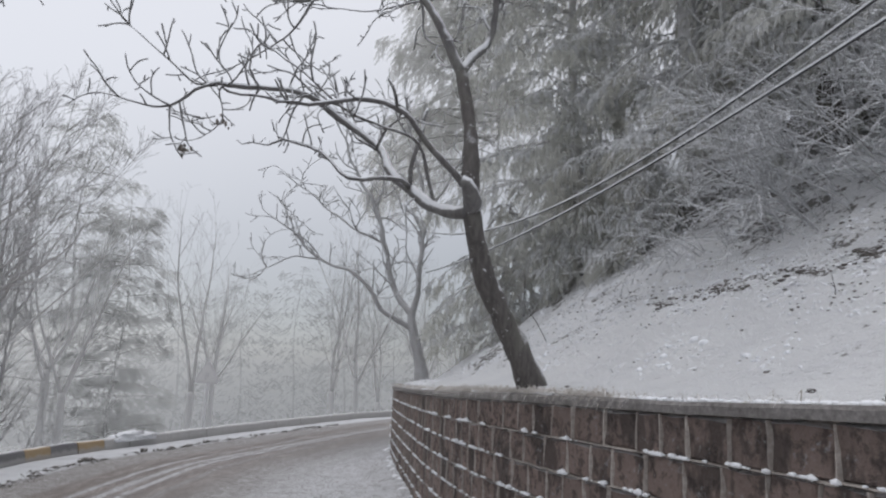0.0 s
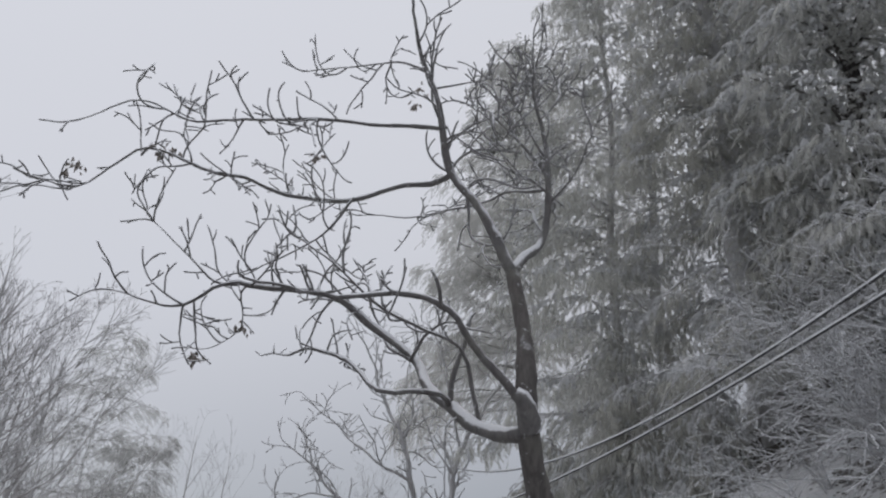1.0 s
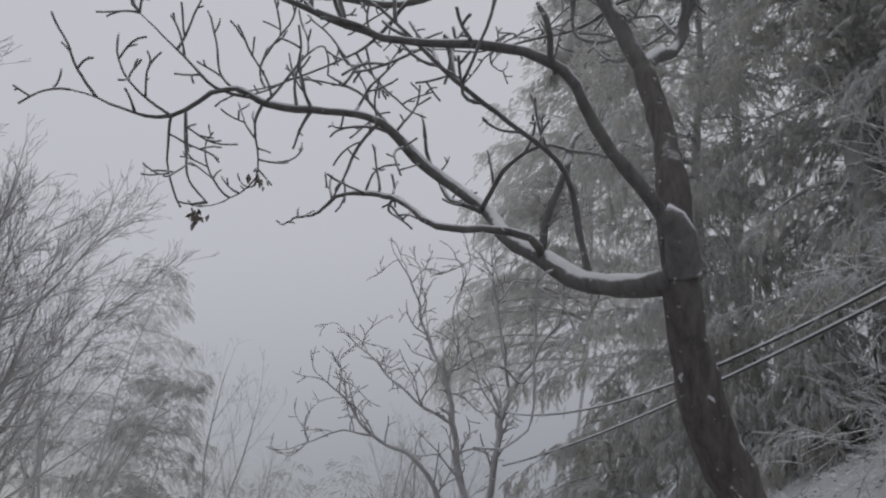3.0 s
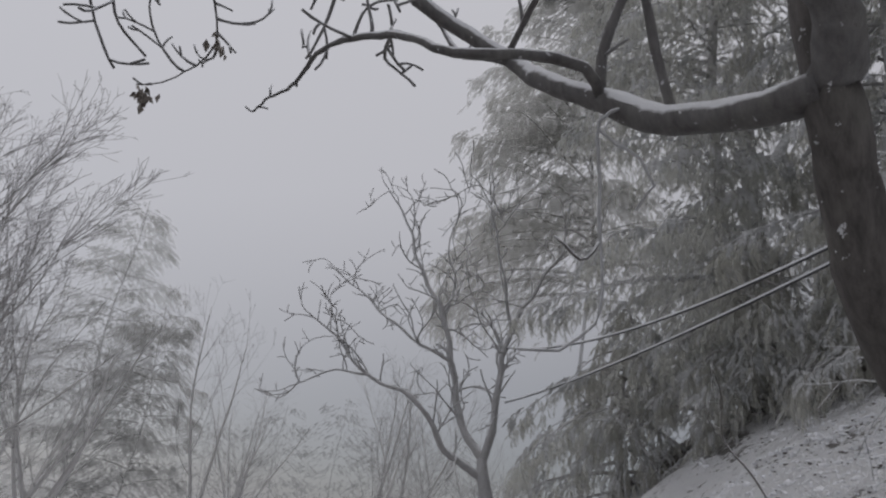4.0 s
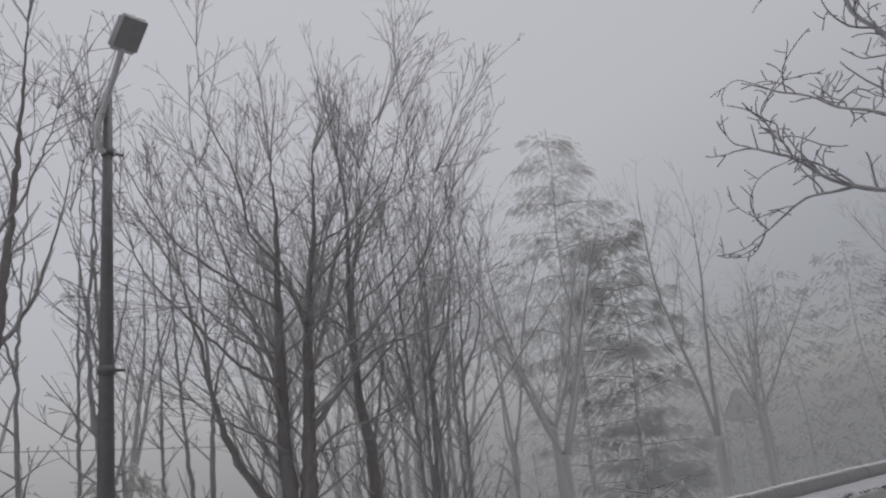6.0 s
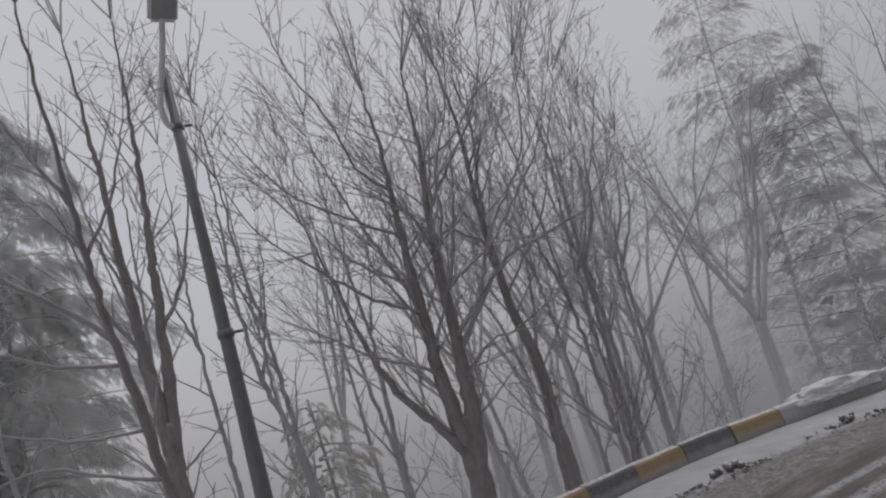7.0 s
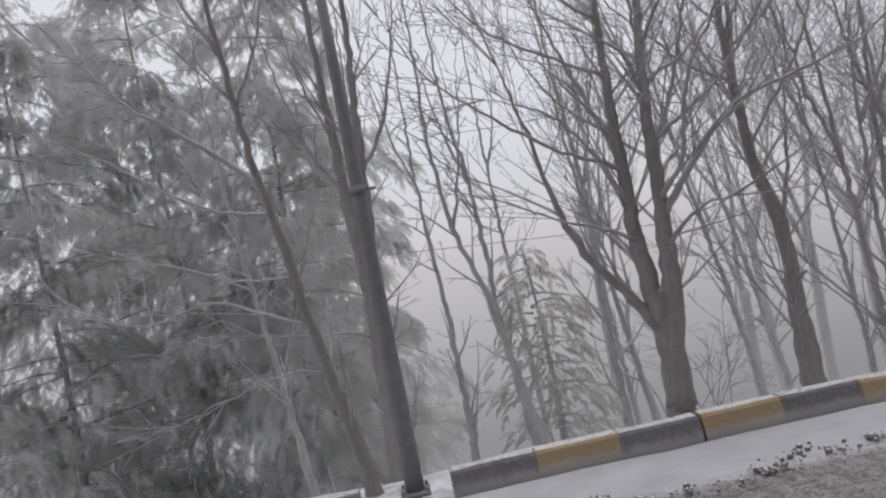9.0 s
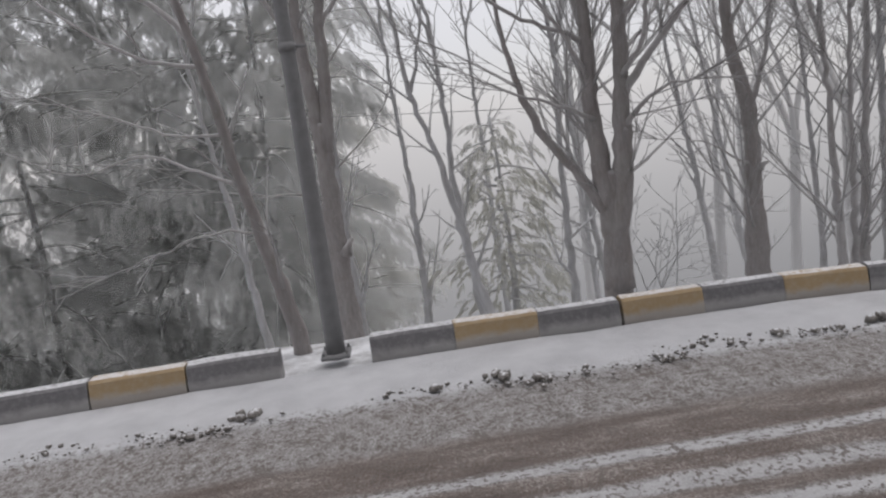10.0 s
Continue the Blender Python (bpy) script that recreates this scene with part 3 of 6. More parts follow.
def build_bank_clods():
    """Crumbs of soil that stick out of the snow on the bank, in patches."""
    rng = random.Random(8)
    lumps, soft_lumps = Lumps(), Lumps()
    n = 0
    while n < 9000:
        y, u = rng.uniform(1.6, 12.5), rng.uniform(0.8, 6.5)
        x = wall_x(y) + u
        patch = 0.7 * lump(x, y, 0.85, 31.0) + 0.5 * lump(x, y, 2.1, 17.0)
        patch += 0.45 * math.exp(-((u - 2.45 - 0.12 * (6 - y)) / 0.40) ** 2) * (1 if y < 9.5 else 0) + 0.25 * math.exp(-((u - 1.4) / 0.4) ** 2 - ((y - 4.2) / 0.5) ** 2) + 0.5 * math.exp(-((u - 2.1) / 0.3) ** 2 - ((y - 8.9) / 0.5) ** 2)
        edge = 0.22 if y > 6 else 0.13
        if patch < edge - 0.12 and rng.random() > 0.04:
            n += 0.2
            continue
        s = rng.uniform(0.007, 0.022) * (1.9 if rng.random() < 0.10 else 1)
        bare = max(math.exp(-((u - a) / 0.22) ** 2 - ((y - b) / w) ** 2) for a, b, w in BROKEN)
        if rng.random() > 0.10 + 0.75 * bare:
            soft_lumps.add(blob(rng, (x, y, bank_height(u, y) + 0.004), s * 1.05, 0.75))
        else:
            lumps.add(blob(rng, (x, y, bank_height(u, y) + 0.008 + s * 0.15), s * (0.6 if u < 1.9 else 1.1), 0.75))
        n += 1
    n = 0
    while n < 5000:
        y = rng.uniform(3.4, 9.5)
        u = rng.gauss(2.35 + 0.10 * (6 - y), 0.55)
        x = wall_x(y) + u
        if u < 1.0 or lump(x, y, 1.3, 41.0) + 0.6 * lump(x, y, 3.7, 12.0) < rng.uniform(-0.35, 0.15):
            n += 0.1
            continue
        s = rng.uniform(0.006, 0.017)
        (lumps if rng.random() < 0.12 + 0.5 * max(math.exp(-((u - a) / 0.22) ** 2 - ((y - b) / w) ** 2) for a, b, w in BROKEN) else soft_lumps).add(blob(rng, (x, y, bank_height(u, y) + 0.010 + s * 0.2), s, 0.8))
        n += 1
    for _ in range(1300):
        y, u = rng.uniform(10.5, 15.6), abs(rng.gauss(0.1, 0.5)) + 0.04
        x = wall_x(y) + u
        s = rng.uniform(0.008, 0.028)
        (lumps if rng.random() < 0.3 else soft_lumps).add(blob(rng, (x, y, bank_height(u, y) + s * 0.3), s, 0.9))
    tagged(soft_lumps.make("snow_lumps", M["snow"]), "lumps of snow over rough ground on the bank", "snow", "", "stuff")
    tagged(lumps.make("soil_clods", M["clod"]), "dark crumbs of soil poking through the snow on the bank", "soil", "", "stuff")


build_bank_clods()


def build_turf_edges():
    """Dark overhanging edges of soil where the turf has slipped, snow on top."""
    rng = random.Random(77)
    for a, b, w in BROKEN[:4]:
        clump = Lumps()
        at = (wall_x(b) + a, b, bank_height(a, b))
        for _ in range(int(70 * w / 0.3)):
            y = b + rng.gauss(0, w * 0.55)
            u = a + rng.gauss(0, 0.035) + 0.10 * math.sin((y - b) * 7)
            s = rng.uniform(0.018, 0.045)
            clump.add(blob(rng, (wall_x(y) + u - at[0], y - at[1], bank_height(u, y) + 0.005 - at[2]), s, 0.6))
        ob = clump.make("turf_edge", M["clod_bare"])
        ob.location = at
        tagged(ob, "broken edge of dark soil showing under snow on the bank", "soil", "broken turf edges", "stuff")


M["clod_bare"] = clod_material("bare_soil", (0.06, 0.052, 0.047), (0.19, 0.17, 0.155), 0.55)
build_turf_edges()


def build_clods():
    rng = random.Random(5)
    soil = Lumps()
    for i in range(620):
        y = rng.uniform(2.0, 20.0)
        thick = 0.5 + 0.5 * math.sin(y * 2.3) * math.sin(y * 0.9 + 1)
        if rng.random() > 0.2 + 0.8 * thick:
            continue
        s = rng.uniform(0.008, 0.024) * (1.8 if rng.random() < 0.10 else 1)
        d = 0.76 + rng.gauss(0, 0.055) + 0.06 * math.sin(y * 3)
        soil.add(blob(rng, (kerb_x(y) + d, y, 0.03 + s * 0.3), s, 0.75))
        for _ in range(5):
            q = s * rng.uniform(0.2, 0.6)
            soil.add(blob(rng, (kerb_x(y) + d + rng.gauss(0, 0.04), y + rng.gauss(0, 0.07), 0.025 + q * 0.4), q, 0.8))
    for y in (3.1, 5.15, 6.9, 8.45, 10.9, 11.05, 12.4, 14.2):
        for _ in range(7):
            q = rng.uniform(0.02, 0.045)
            soil.add(blob(rng, (kerb_x(y) + 0.70 + rng.gauss(0, 0.03), y + rng.gauss(0, 0.05), 0.03 + rng.uniform(0, 0.035)), q, 0.8))
    tagged(soil.make("slush_clods", M["slush_clod"]), "clods of dirty frozen slush along the road edge", "slush", "", "stuff")


build_clods()


# ---------------------------------------------------------------- retaining wall of dressed stone
def stone_material():
    m = Nodes("brown_sandstone", 0.85)
    v = m.pos()
    r_ = m.obj_random()
    fine = m.noise(v, 38.0, 6, 0.75)
    blotch = m.noise(v, 13.0, 5, 0.7)
    stain = m.noise(v, 4.5, 4, 0.6, (1, 1, 0.45))
    a = m.mix(r_, (0.20, 0.145, 0.126), (0.36, 0.262, 0.228))
    c = m.mix(m.ramp(fine, (0.35, 0.0), (0.7, 0.5)), a, (0.45, 0.355, 0.31))
    c = m.mix(m.ramp(blotch, (0.50, 0.0), (0.60, 0.70)), c, (0.062, 0.047, 0.041))
    c = m.mix(m.ramp(stain, (0.52, 0.0), (0.60, 0.65)), c, (0.045, 0.037, 0.034))
    # rime and powder snow that cling to the rough face
    lie = m.math("ADD", m.math("MULTIPLY", m.up(), 0.5), m.math("MULTIPLY", m.noise(v, 30.0, 5, 0.7), 0.9))
    c = m.mix(m.ramp(lie, (0.56, 0.0), (0.72, 0.7)), c, (0.62, 0.62, 0.63))
    m.color(c)
    m.bump(m.math("ADD", fine, m.math("MULTIPLY", blotch, 1.4)), 1.0, 0.06)
    return m.mat


def mortar_material(name, a, b):
    m = Nodes(name, 0.9)
    v = m.pos()
    fine = m.noise(v, 34.0, 5, 0.7)
    c = m.mix(m.ramp(fine, (0.35, 0.0), (0.65, 1.0)), a, b)
    c = m.mix(m.ramp(m.noise(v, 4.0, 4, 0.6, (1, 1, 0.25)), (0.5, 0.0), (0.7, 0.6)), c, (0.09, 0.078, 0.07))
    m.color(c)
    m.bump(fine, 0.5, 0.01)
    return m.mat


M["stone"] = stone_material()
M["mortar"] = mortar_material("mortar", (0.20, 0.17, 0.155), (0.33, 0.295, 0.27))
M["pointing"] = mortar_material("raised_pointing", (0.28, 0.245, 0.22), (0.46, 0.415, 0.38))
M["coping"] = mortar_material("coping_concrete", (0.13, 0.12, 0.115), (0.26, 0.245, 0.235))


def stone_mesh(seed):
    """A rough-faced block, one unit long (y) and high (z), its face to -x."""
    rng = random.Random(seed)
    grid = (-0.5, -0.46, 0.0, 0.46, 0.5)
    verts, faces = [], []
    for i, z in enumerate(grid):
        for j, y in enumerate(grid):
            rim = i in (0, 4) or j in (0, 4)
            x = 0.30 if rim else rng.uniform(-0.45, 0.15)
            verts.append((x, y + (0 if rim else rng.uniform(-0.05, 0.05)), z + (0 if rim else rng.uniform(-0.05, 0.05))))
    for i in range(4):
        for j in range(4):
            a = i * 5 + j
            faces.append((a, a + 5, a + 6, a + 1))
    ring = [0, 1, 2, 3, 4, 9, 14, 19, 24, 23, 22, 21, 20, 15, 10, 5]
    n = len(verts)
    for k in ring:
        verts.append((2.0, verts[k][1], verts[k][2]))
    for k in range(len(ring)):
        a, b = ring[k], ring[(k + 1) % len(ring)]
        faces.append((a, b, n + (k + 1) % len(ring), n + k))
    return verts, faces


def build_wall():
    wall = thing("wall_retaining", (0, 0, 0), "brown dressed-stone retaining wall with pale mortar joints and a concrete coping", "wall", "", "structure")
    rng = random.Random(11)
    # mortar body
    ys = spread((-8, 0, 1), (0, 18, 0.2), (18, 34, 1))
    v, f = [], []
    for y in ys:
        x, h = wall_x(y), wall_top(y) - 0.051
        x += 0.018
        v += [(x, y, -0.1), (x, y, h), (x + 0.30, y, h), (x + 0.30, y, -0.1)]
    for i in range(len(ys) - 1):
        a = 4 * i
        for k in range(3):
            f.append((a + k, a + 4 + k, a + 5 + k, a + 1 + k))
    mesh_object("mortar_core", v, f, M["mortar"], wall)
    # coping in lengths
    for x, y, a in along(wall_x, -4, 24, 0.95, 0.0):
        if y > 23:
            break
        bm = bmesh.new()
        rows = []
        for k in range(7):
            yy = y + 0.945 * math.cos(a) * k / 6
            xx, h = wall_x(yy), wall_top(yy)
            w_ = 0.004 * math.sin(yy * 9)
            prof = [(-0.030 + w_, h - 0.054), (-0.032 + w_, h - 0.016), (-0.022, h + 0.0), (0.14, h + 0.004), (0.14, h - 0.054)]
            rows.append([bm.verts.new((xx + px, yy, pz + rng.uniform(-0.003, 0.003))) for px, pz in prof])
        for p_, q in zip(rows, rows[1:]):
            for k in range(5):
                bm.faces.new((p_[k], p_[(k + 1) % 5], q[(k + 1) % 5], q[k]))
        bm.faces.new(rows[0])
        bm.faces.new(rows[-1][::-1])
        part("coping", bm, M["coping"], wall)
    # stones, course by course
    kinds = []
    for s in range(8):
        vv, ff = stone_mesh(s)
        me = bpy.data.meshes.new("stone")
        me.from_pydata(vv, [], ff)
        me.materials.append(M["stone"])
        kinds.append((me, vv, ff))
    rest_v, rest_f = [], []
    rib_v, rib_f = [], []

    def rib(y0, z0, y1, z1, half):
        """A raised ribbon of mortar between two places of the wall's face."""
        up = abs(z1 - z0) > abs(y1 - y0)
        n = len(rib_v)
        for k in range(4):
            f = k / 3
            yy, zz = y0 + (y1 - y0) * f + rng.uniform(-0.003, 0.003), z0 + (z1 - z0) * f + rng.uniform(-0.003, 0.003)
            h_ = half * rng.uniform(0.75, 1.25)
            for side, out_ in ((-1.3, 0.010), (-0.8, -0.017), (0.8, -0.017), (1.3, 0.010)):
                ya, za = (yy + side * h_, zz) if up else (yy, zz + side * h_)
                rib_v.append((wall_x(ya) + out_ + rng.uniform(-0.003, 0.003), ya, za))
        for k in range(3):
            for j in range(3):
                a_ = n + 4 * k + j
                rib_f.append((a_, a_ + 1, a_ + 5, a_ + 4))

    snow = Lumps()
    courses = 7
    made = 0
    for c in range(courses):
        y = 0.5 - rng.random() * 0.3
        while y < 20.5:
            length = rng.uniform(0.19, 0.36)
            x0, x1 = wall_x(y), wall_x(y + length)
            ang = math.atan2(x1 - x0, length)
            dy = length * math.cos(ang)
            ym = y + dy / 2
            top = wall_top(ym) - 0.054
            ch = (top - 0.0) / courses
            mid = ch * (c + 0.5)
            m4 = pose(wall_x(ym) - 0.006, ym, mid + rng.uniform(-0.003, 0.003), 0, 0, -math.degrees(ang)) @ Matrix.Diagonal((0.032, length - 0.011, ch - 0.014, 1))
            me, vv, ff = kinds[rng.randrange(8)]
            if ym < 9.2 and made < 300:
                ob = new("stone", me)
                ob.matrix_basis = m4
                ob.parent = wall
                made += 1
            else:
                n = len(rest_v)
                rest_v += [tuple(m4 @ Vector(p_)) for p_ in vv]
                rest_f += [tuple(i + n for i in q) for q in ff]
            rib(y, ch * c + 0.006, y + 0.004 * rng.uniform(-1, 1), ch * (c + 1) - 0.004, rng.uniform(0.0028, 0.0050))
            if c:
                rib(y - 0.005, ch * c, y + dy + 0.005, ch * c, rng.uniform(0.0035, 0.0055))
            # snow caught on the bed joints
            if rng.random() < (0.8 if y < 6 else 0.95):
                heart, wide = y + rng.random() * dy, rng.uniform(0.02, 0.07)
                for _ in range(rng.randrange(3, 16)):
                    yy = heart + rng.gauss(0, wide)
                    s = rng.uniform(0.006, 0.021) * (1.5 if rng.random() < 0.12 else 1)
                    snow.add(blob(rng, (wall_x(yy) - 0.024, yy, ch * c + 0.004 + s * 0.3), s, 0.6, 1))
            y += dy
    tagged(mesh_object("pointing", rib_v, rib_f, M["pointing"], wall, "raised pale mortar joints"), kind="stuff")
    ob = mesh_object("stone_rest", rest_v, rest_f, M["stone"], wall, "stones of the wall further along")
    tagged(ob, "", "", "", "stuff")
    tagged(snow.make("snow_clumps", M["snow"]), "small clumps of snow caught on the wall's joints", "snow", "", "stuff")
    # the uneven lip of the snow cover on the coping
    lip = Lumps()
    for i in range(1500):
        y = rng.uniform(1.2, 16)
        s = rng.uniform(0.010, 0.030)
        lip.add(blob(rng, (wall_x(y) + 0.055 + 0.035 * math.sin(y * 5.1) + 0.02 * math.sin(y * 13.7) + rng.uniform(-0.015, 0.05), y, wall_top(y) + 0.004), s, 0.55, 1))
    tagged(lip.make("snow_lip", M["snow"]), "ragged edge of the snow lying on the coping", "snow", "", "stuff")
    # snow swept up against the foot
    foot = Lumps()
    for i in range(260):
        y = rng.uniform(1.0, 18)
        s = rng.uniform(0.03, 0.08)
        foot.add(blob(rng, (wall_x(y) - rng.uniform(0.0, 0.10), y, 0.02), s, 0.8, 1))
    tagged(foot.make("snow_drift", M["snow"]), "snow heaped against the foot of the wall", "snow", "", "stuff")


build_wall()


def build_snow_heap():
    """Snow shovelled over the far end of the kerb."""
    bm = bmesh.new()
    bmesh.ops.create_icosphere(bm, subdivisions=5, radius=1.0)
    for v in bm.verts:
        c = v.co.copy()
        k = 1 + 0.35 * noise.noise(c * 1.7) + 0.16 * noise.noise(c * 5.0) + 0.07 * noise.noise(c * 13.0)
        v.co = Vector((c.x * 0.15 * k, c.y * 0.55 * k, max(c.z, -0.3) * 0.13 * k))
    heap = part("snow_heap", bm, M["snow_dirty"], None, "", True)
    heap.matrix_basis = pose(kerb_x(13.25) - 0.10, 13.25, 0.15, 0, 0, -18)
    tagged(heap, "heap of shovelled snow on the kerb", "snow")


build_snow_heap()


def build_grass():
    """Dead grass that hangs over the coping and sticks out of the snow."""
    rng = np.random.default_rng(3)
    v, f = [], []
    for _ in range(5200):
        y = rng.uniform(2.5, 15.0) if rng.random() < 0.45 else rng.uniform(3.9, 7.5)
        if y < 3.6 and rng.random() < 0.8:
            continue
        o = np.array([wall_x(y) + rng.uniform(0.0, 0.10), y, wall_top(y) + 0.012])
        d = unit(np.array([-0.5 + rng.normal(0, 0.3), rng.normal(0, 0.5), rng.uniform(-0.5, 0.8)]))
        L, w = rng.uniform(0.03, 0.095), rng.uniform(0.0012, 0.0026)
        s = unit(np.cross(d, [0, 0, 1.0])) * w
        tip = o + d * L - np.array([0.03, 0, L * 0.8])
        k = len(v)
        v += [o - s, o + s, o + d * L * 0.6 + s, o + d * L * 0.6 - s, tip]
        f += [(k, k + 1, k + 2, k + 3), (k + 3, k + 2, k + 4)]
    m = Nodes("dry_grass", 0.8)
    m.color(m.mix(m.island(), (0.36, 0.32, 0.27), (0.74, 0.72, 0.70)))
    tagged(mesh_object("dry_grass", v, f, m.mat), "tufts of dead grass hanging over the coping", "grass", "", "stuff")


build_grass()


def build_stalk(at, nodes, side, label, shoot=0.2, r=0.008):
    """A dead stalk poking out of the bank, with a few short side shoots."""
    stalk = thing("dead_stalk", at, label, "stalk")
    line = smooth_path(nodes, 0.05)
    t = Tubes()
    t.add(line, np.linspace(r, r * 0.4, len(line)), 6)
    t.make("stem", M["bark"], stalk)
    rng = np.random.default_rng(12)
    t = Tubes()
    for k in range(side):
        p_ = line[len(line) // 2 + k * (len(line) // 2) // (side + 1)]
        grow(t, rng, p_, (rng.normal(0, 0.4) - 0.2, 0.2, 0.6), shoot, r * 0.5, 0, ((0.05, 0.2, 0, 0.1, 5, 45, 0.5, 4), (0.04, 0.2, 0, 0.1, 0, 40, 0.5, 3)))
    tagged(t.make("side_shoots", M["bark"], stalk), kind="stuff")


def on_bank(u, y):
    return (wall_x(y) + u, y, bank_height(u, y))


build_stalk(on_bank(1.38, 8.1), [(0, 0, -0.05), (-0.12, 0.12, 0.22), (-0.26, 0.24, 0.46), (-0.25, 0.28, 0.75), (-0.30, 0.34, 0.98)], 4, "thin dead stalk leaning out of the snowy bank")
build_stalk(on_bank(1.85, 4.5), [(0, 0, -0.03), (0.01, 0.0, 0.06), (-0.01, 0.01, 0.14)], 3, "short bare seedling standing in the snow", 0.05, 0.004)
build_stalk(on_bank(0.12, 2.35), [(0, 0, -0.03), (-0.01, 0.01, 0.03), (-0.02, 0.0, 0.06)], 1, "broken stub of a weed at the coping", 0.02, 0.004)


def build_tuft(at, seed, size):
    """A dark clump of dead leaves and earth, part buried in snow."""
    rng = random.Random(seed)
    clump = Lumps()
    for _ in range(9):
        clump.add(blob(rng, (rng.gauss(0, size * 0.7), rng.gauss(0, size * 0.7), rng.uniform(0, size)), size * rng.uniform(0.3, 0.7), 0.8))
    ob = clump.make("earth_clump", M["dark_earth"])
    ob.location = at
    tagged(ob, "dark clump of earth and dead leaves on the coping snow", "earth", "dark clumps by the coping")


M["dark_earth"] = clod_material("dark_earth", (0.04, 0.035, 0.032), (0.12, 0.105, 0.095), 0.75)
build_tuft(on_bank(0.28, 2.9), 3, 0.022)
build_tuft(on_bank(0.30, 2.72), 4, 0.010)
build_tuft(on_bank(0.25, 4.75), 5, 0.018)
build_tuft(on_bank(0.10, 4.85), 6, 0.014)


# ---------------------------------------------------------------- the crooked tree on the wall
def limb(tree, rng, tubes, nodes, r0, r1, twigs=2.4, twig_len=0.42, name="limb", snow=0.0, label="", sides=9, lift=0.35, keep_from=0.25, thin=0.70, bark="bark_limb", tip=0.0062, pace=0.04):
    """One limb through its nodes as a part, its twigs into the shared mesh, and snow lying on it."""
    pts = smooth_path(nodes, 0.07)
    n = len(pts)
    s = np.linspace(0, 1, n)
    if name != "trunk":
        k = np.arange(n)[:, None] * 0.07
        pts = pts + 0.020 * min(1.0, r0 / 0.03) * np.sin(k * rng.uniform(5, 9, 3) + rng.uniform(0, 6, 3)) * np.minimum(1, 4 * s)[:, None] * np.minimum(1, 4 * (1 - s))[:, None]
    pts = pts + rng.normal(0, 0.003, pts.shape) * np.linspace(0.3, 1, n)[:, None]
    rad = (r0 + (r1 - r0) * s) * (1 + 0.06 * np.sin(s * n * 0.55) + rng.normal(0, 0.03, n))
    rad = np.maximum(rad * thin, 0.0045)
    if name == "trunk":
        rad = rad * (1 + 0.30 * np.exp(-s * n * 0.22))
    t = Tubes()
    t.add(pts, rad, sides, 0.05, rng, cap=name != "trunk")
    org = tuple(tree.location)
    t.make(name, M["bark" if name == "trunk" and bark == "bark_limb" else bark], tree, label, org)
    if snow:
        cap = Tubes()
        a, b = 0, n
        run = []
        for i in range(n):
            slope = abs(unit(pts[min(i + 1, n - 1)] - pts[max(i - 1, 0)])[2])
            run.append(slope < 0.75 and i > 3 and math.sin(i * 0.37 + r0 * 90) + rng.normal(0, 0.3) > -0.75)
        i = 0
        while i < n:
            if not run[i]:
                i += 1
                continue
            j = i
            while j < n and run[j]:
                j += 1
            if j - i >= 3:
                seg = pts[i:j].copy()
                w = rad[i:j] * snow
                k = np.minimum(1, np.minimum(np.arange(j - i), np.arange(j - i)[::-1]) / 2.0) * 0.75 + 0.25
                seg[:, 2] += rad[i:j] * (1.05 - 0.55 * snow)
                cap.add(seg, w * k * (1 + rng.normal(0, 0.08, j - i)), 7, 0.06, rng)
            i = j
        if cap.count:
            tagged(cap.make("snow_cap", M["snow"], tree, "snow lying along the limb", org), kind="stuff")
    length = float(np.linalg.norm(np.diff(pts, axis=0), axis=1).sum())
    for _ in range(int(2.0 * twigs * length + 0.5)):
        f = keep_from + (1 - keep_from) * rng.random()
        i = min(n - 2, int(f * (n - 1)))
        d = unit(pts[i + 1] - pts[i])
        way = unit(side_way(rng, d, rng.uniform(35, 75)) + np.array([0, 0, lift * rng.uniform(0.2, 1.5)]))
        knobby(tubes, rng, pts[i], way, twig_len * rng.uniform(0.4, 1.9), min(0.0135, max(0.009, rad[i] * 0.5)) * tip / 0.0062, 0, tip, 2, pace)
    if twigs:
        knobby(tubes, rng, pts[-1], pts[-1] - pts[-2], twig_len * 0.7, max(r1 * 0.9, 0.0085), 0, tip, 2, pace)
    return pts


def dead_leaves(tree, rng, at, count, spread_=0.028):
    v, f = [], []
    org = np.array(tree.location)
    for _ in range(count):
        c = np.array(at) + rng.normal(0, spread_, 3) - org
        d = unit(np.array([rng.normal(0, 0.5), rng.normal(0, 0.5), -1.0]))
        s = unit(np.cross(d, rng.normal(size=3)))
        n_ = np.cross(d, s)
        L, w = rng.uniform(0.045, 0.08), rng.uniform(0.012, 0.022)
        k = len(v)
        v += [c, c + d * L * 0.45 + s * w + n_ * 0.006, c + d * L, c + d * L * 0.45 - s * w + n_ * 0.006, c + d * L * 0.5 - n_ * 0.006]
        f += [(k, k + 1, k + 4), (k + 1, k + 2, k + 4), (k + 2, k + 3, k + 4), (k + 3, k, k + 4)]
    tagged(mesh_object("dead_leaves", v, f, M["dead_leaf"], tree, "curled dead leaves and seed tufts"), kind="stuff")


def leaf_litter_material():
    m = Nodes("dead_leaf", 0.8)
    m.color(m.mix(m.island(), (0.16, 0.14, 0.125), (0.34, 0.31, 0.28)))
    return m.mat


M["dead_leaf"] = leaf_litter_material()


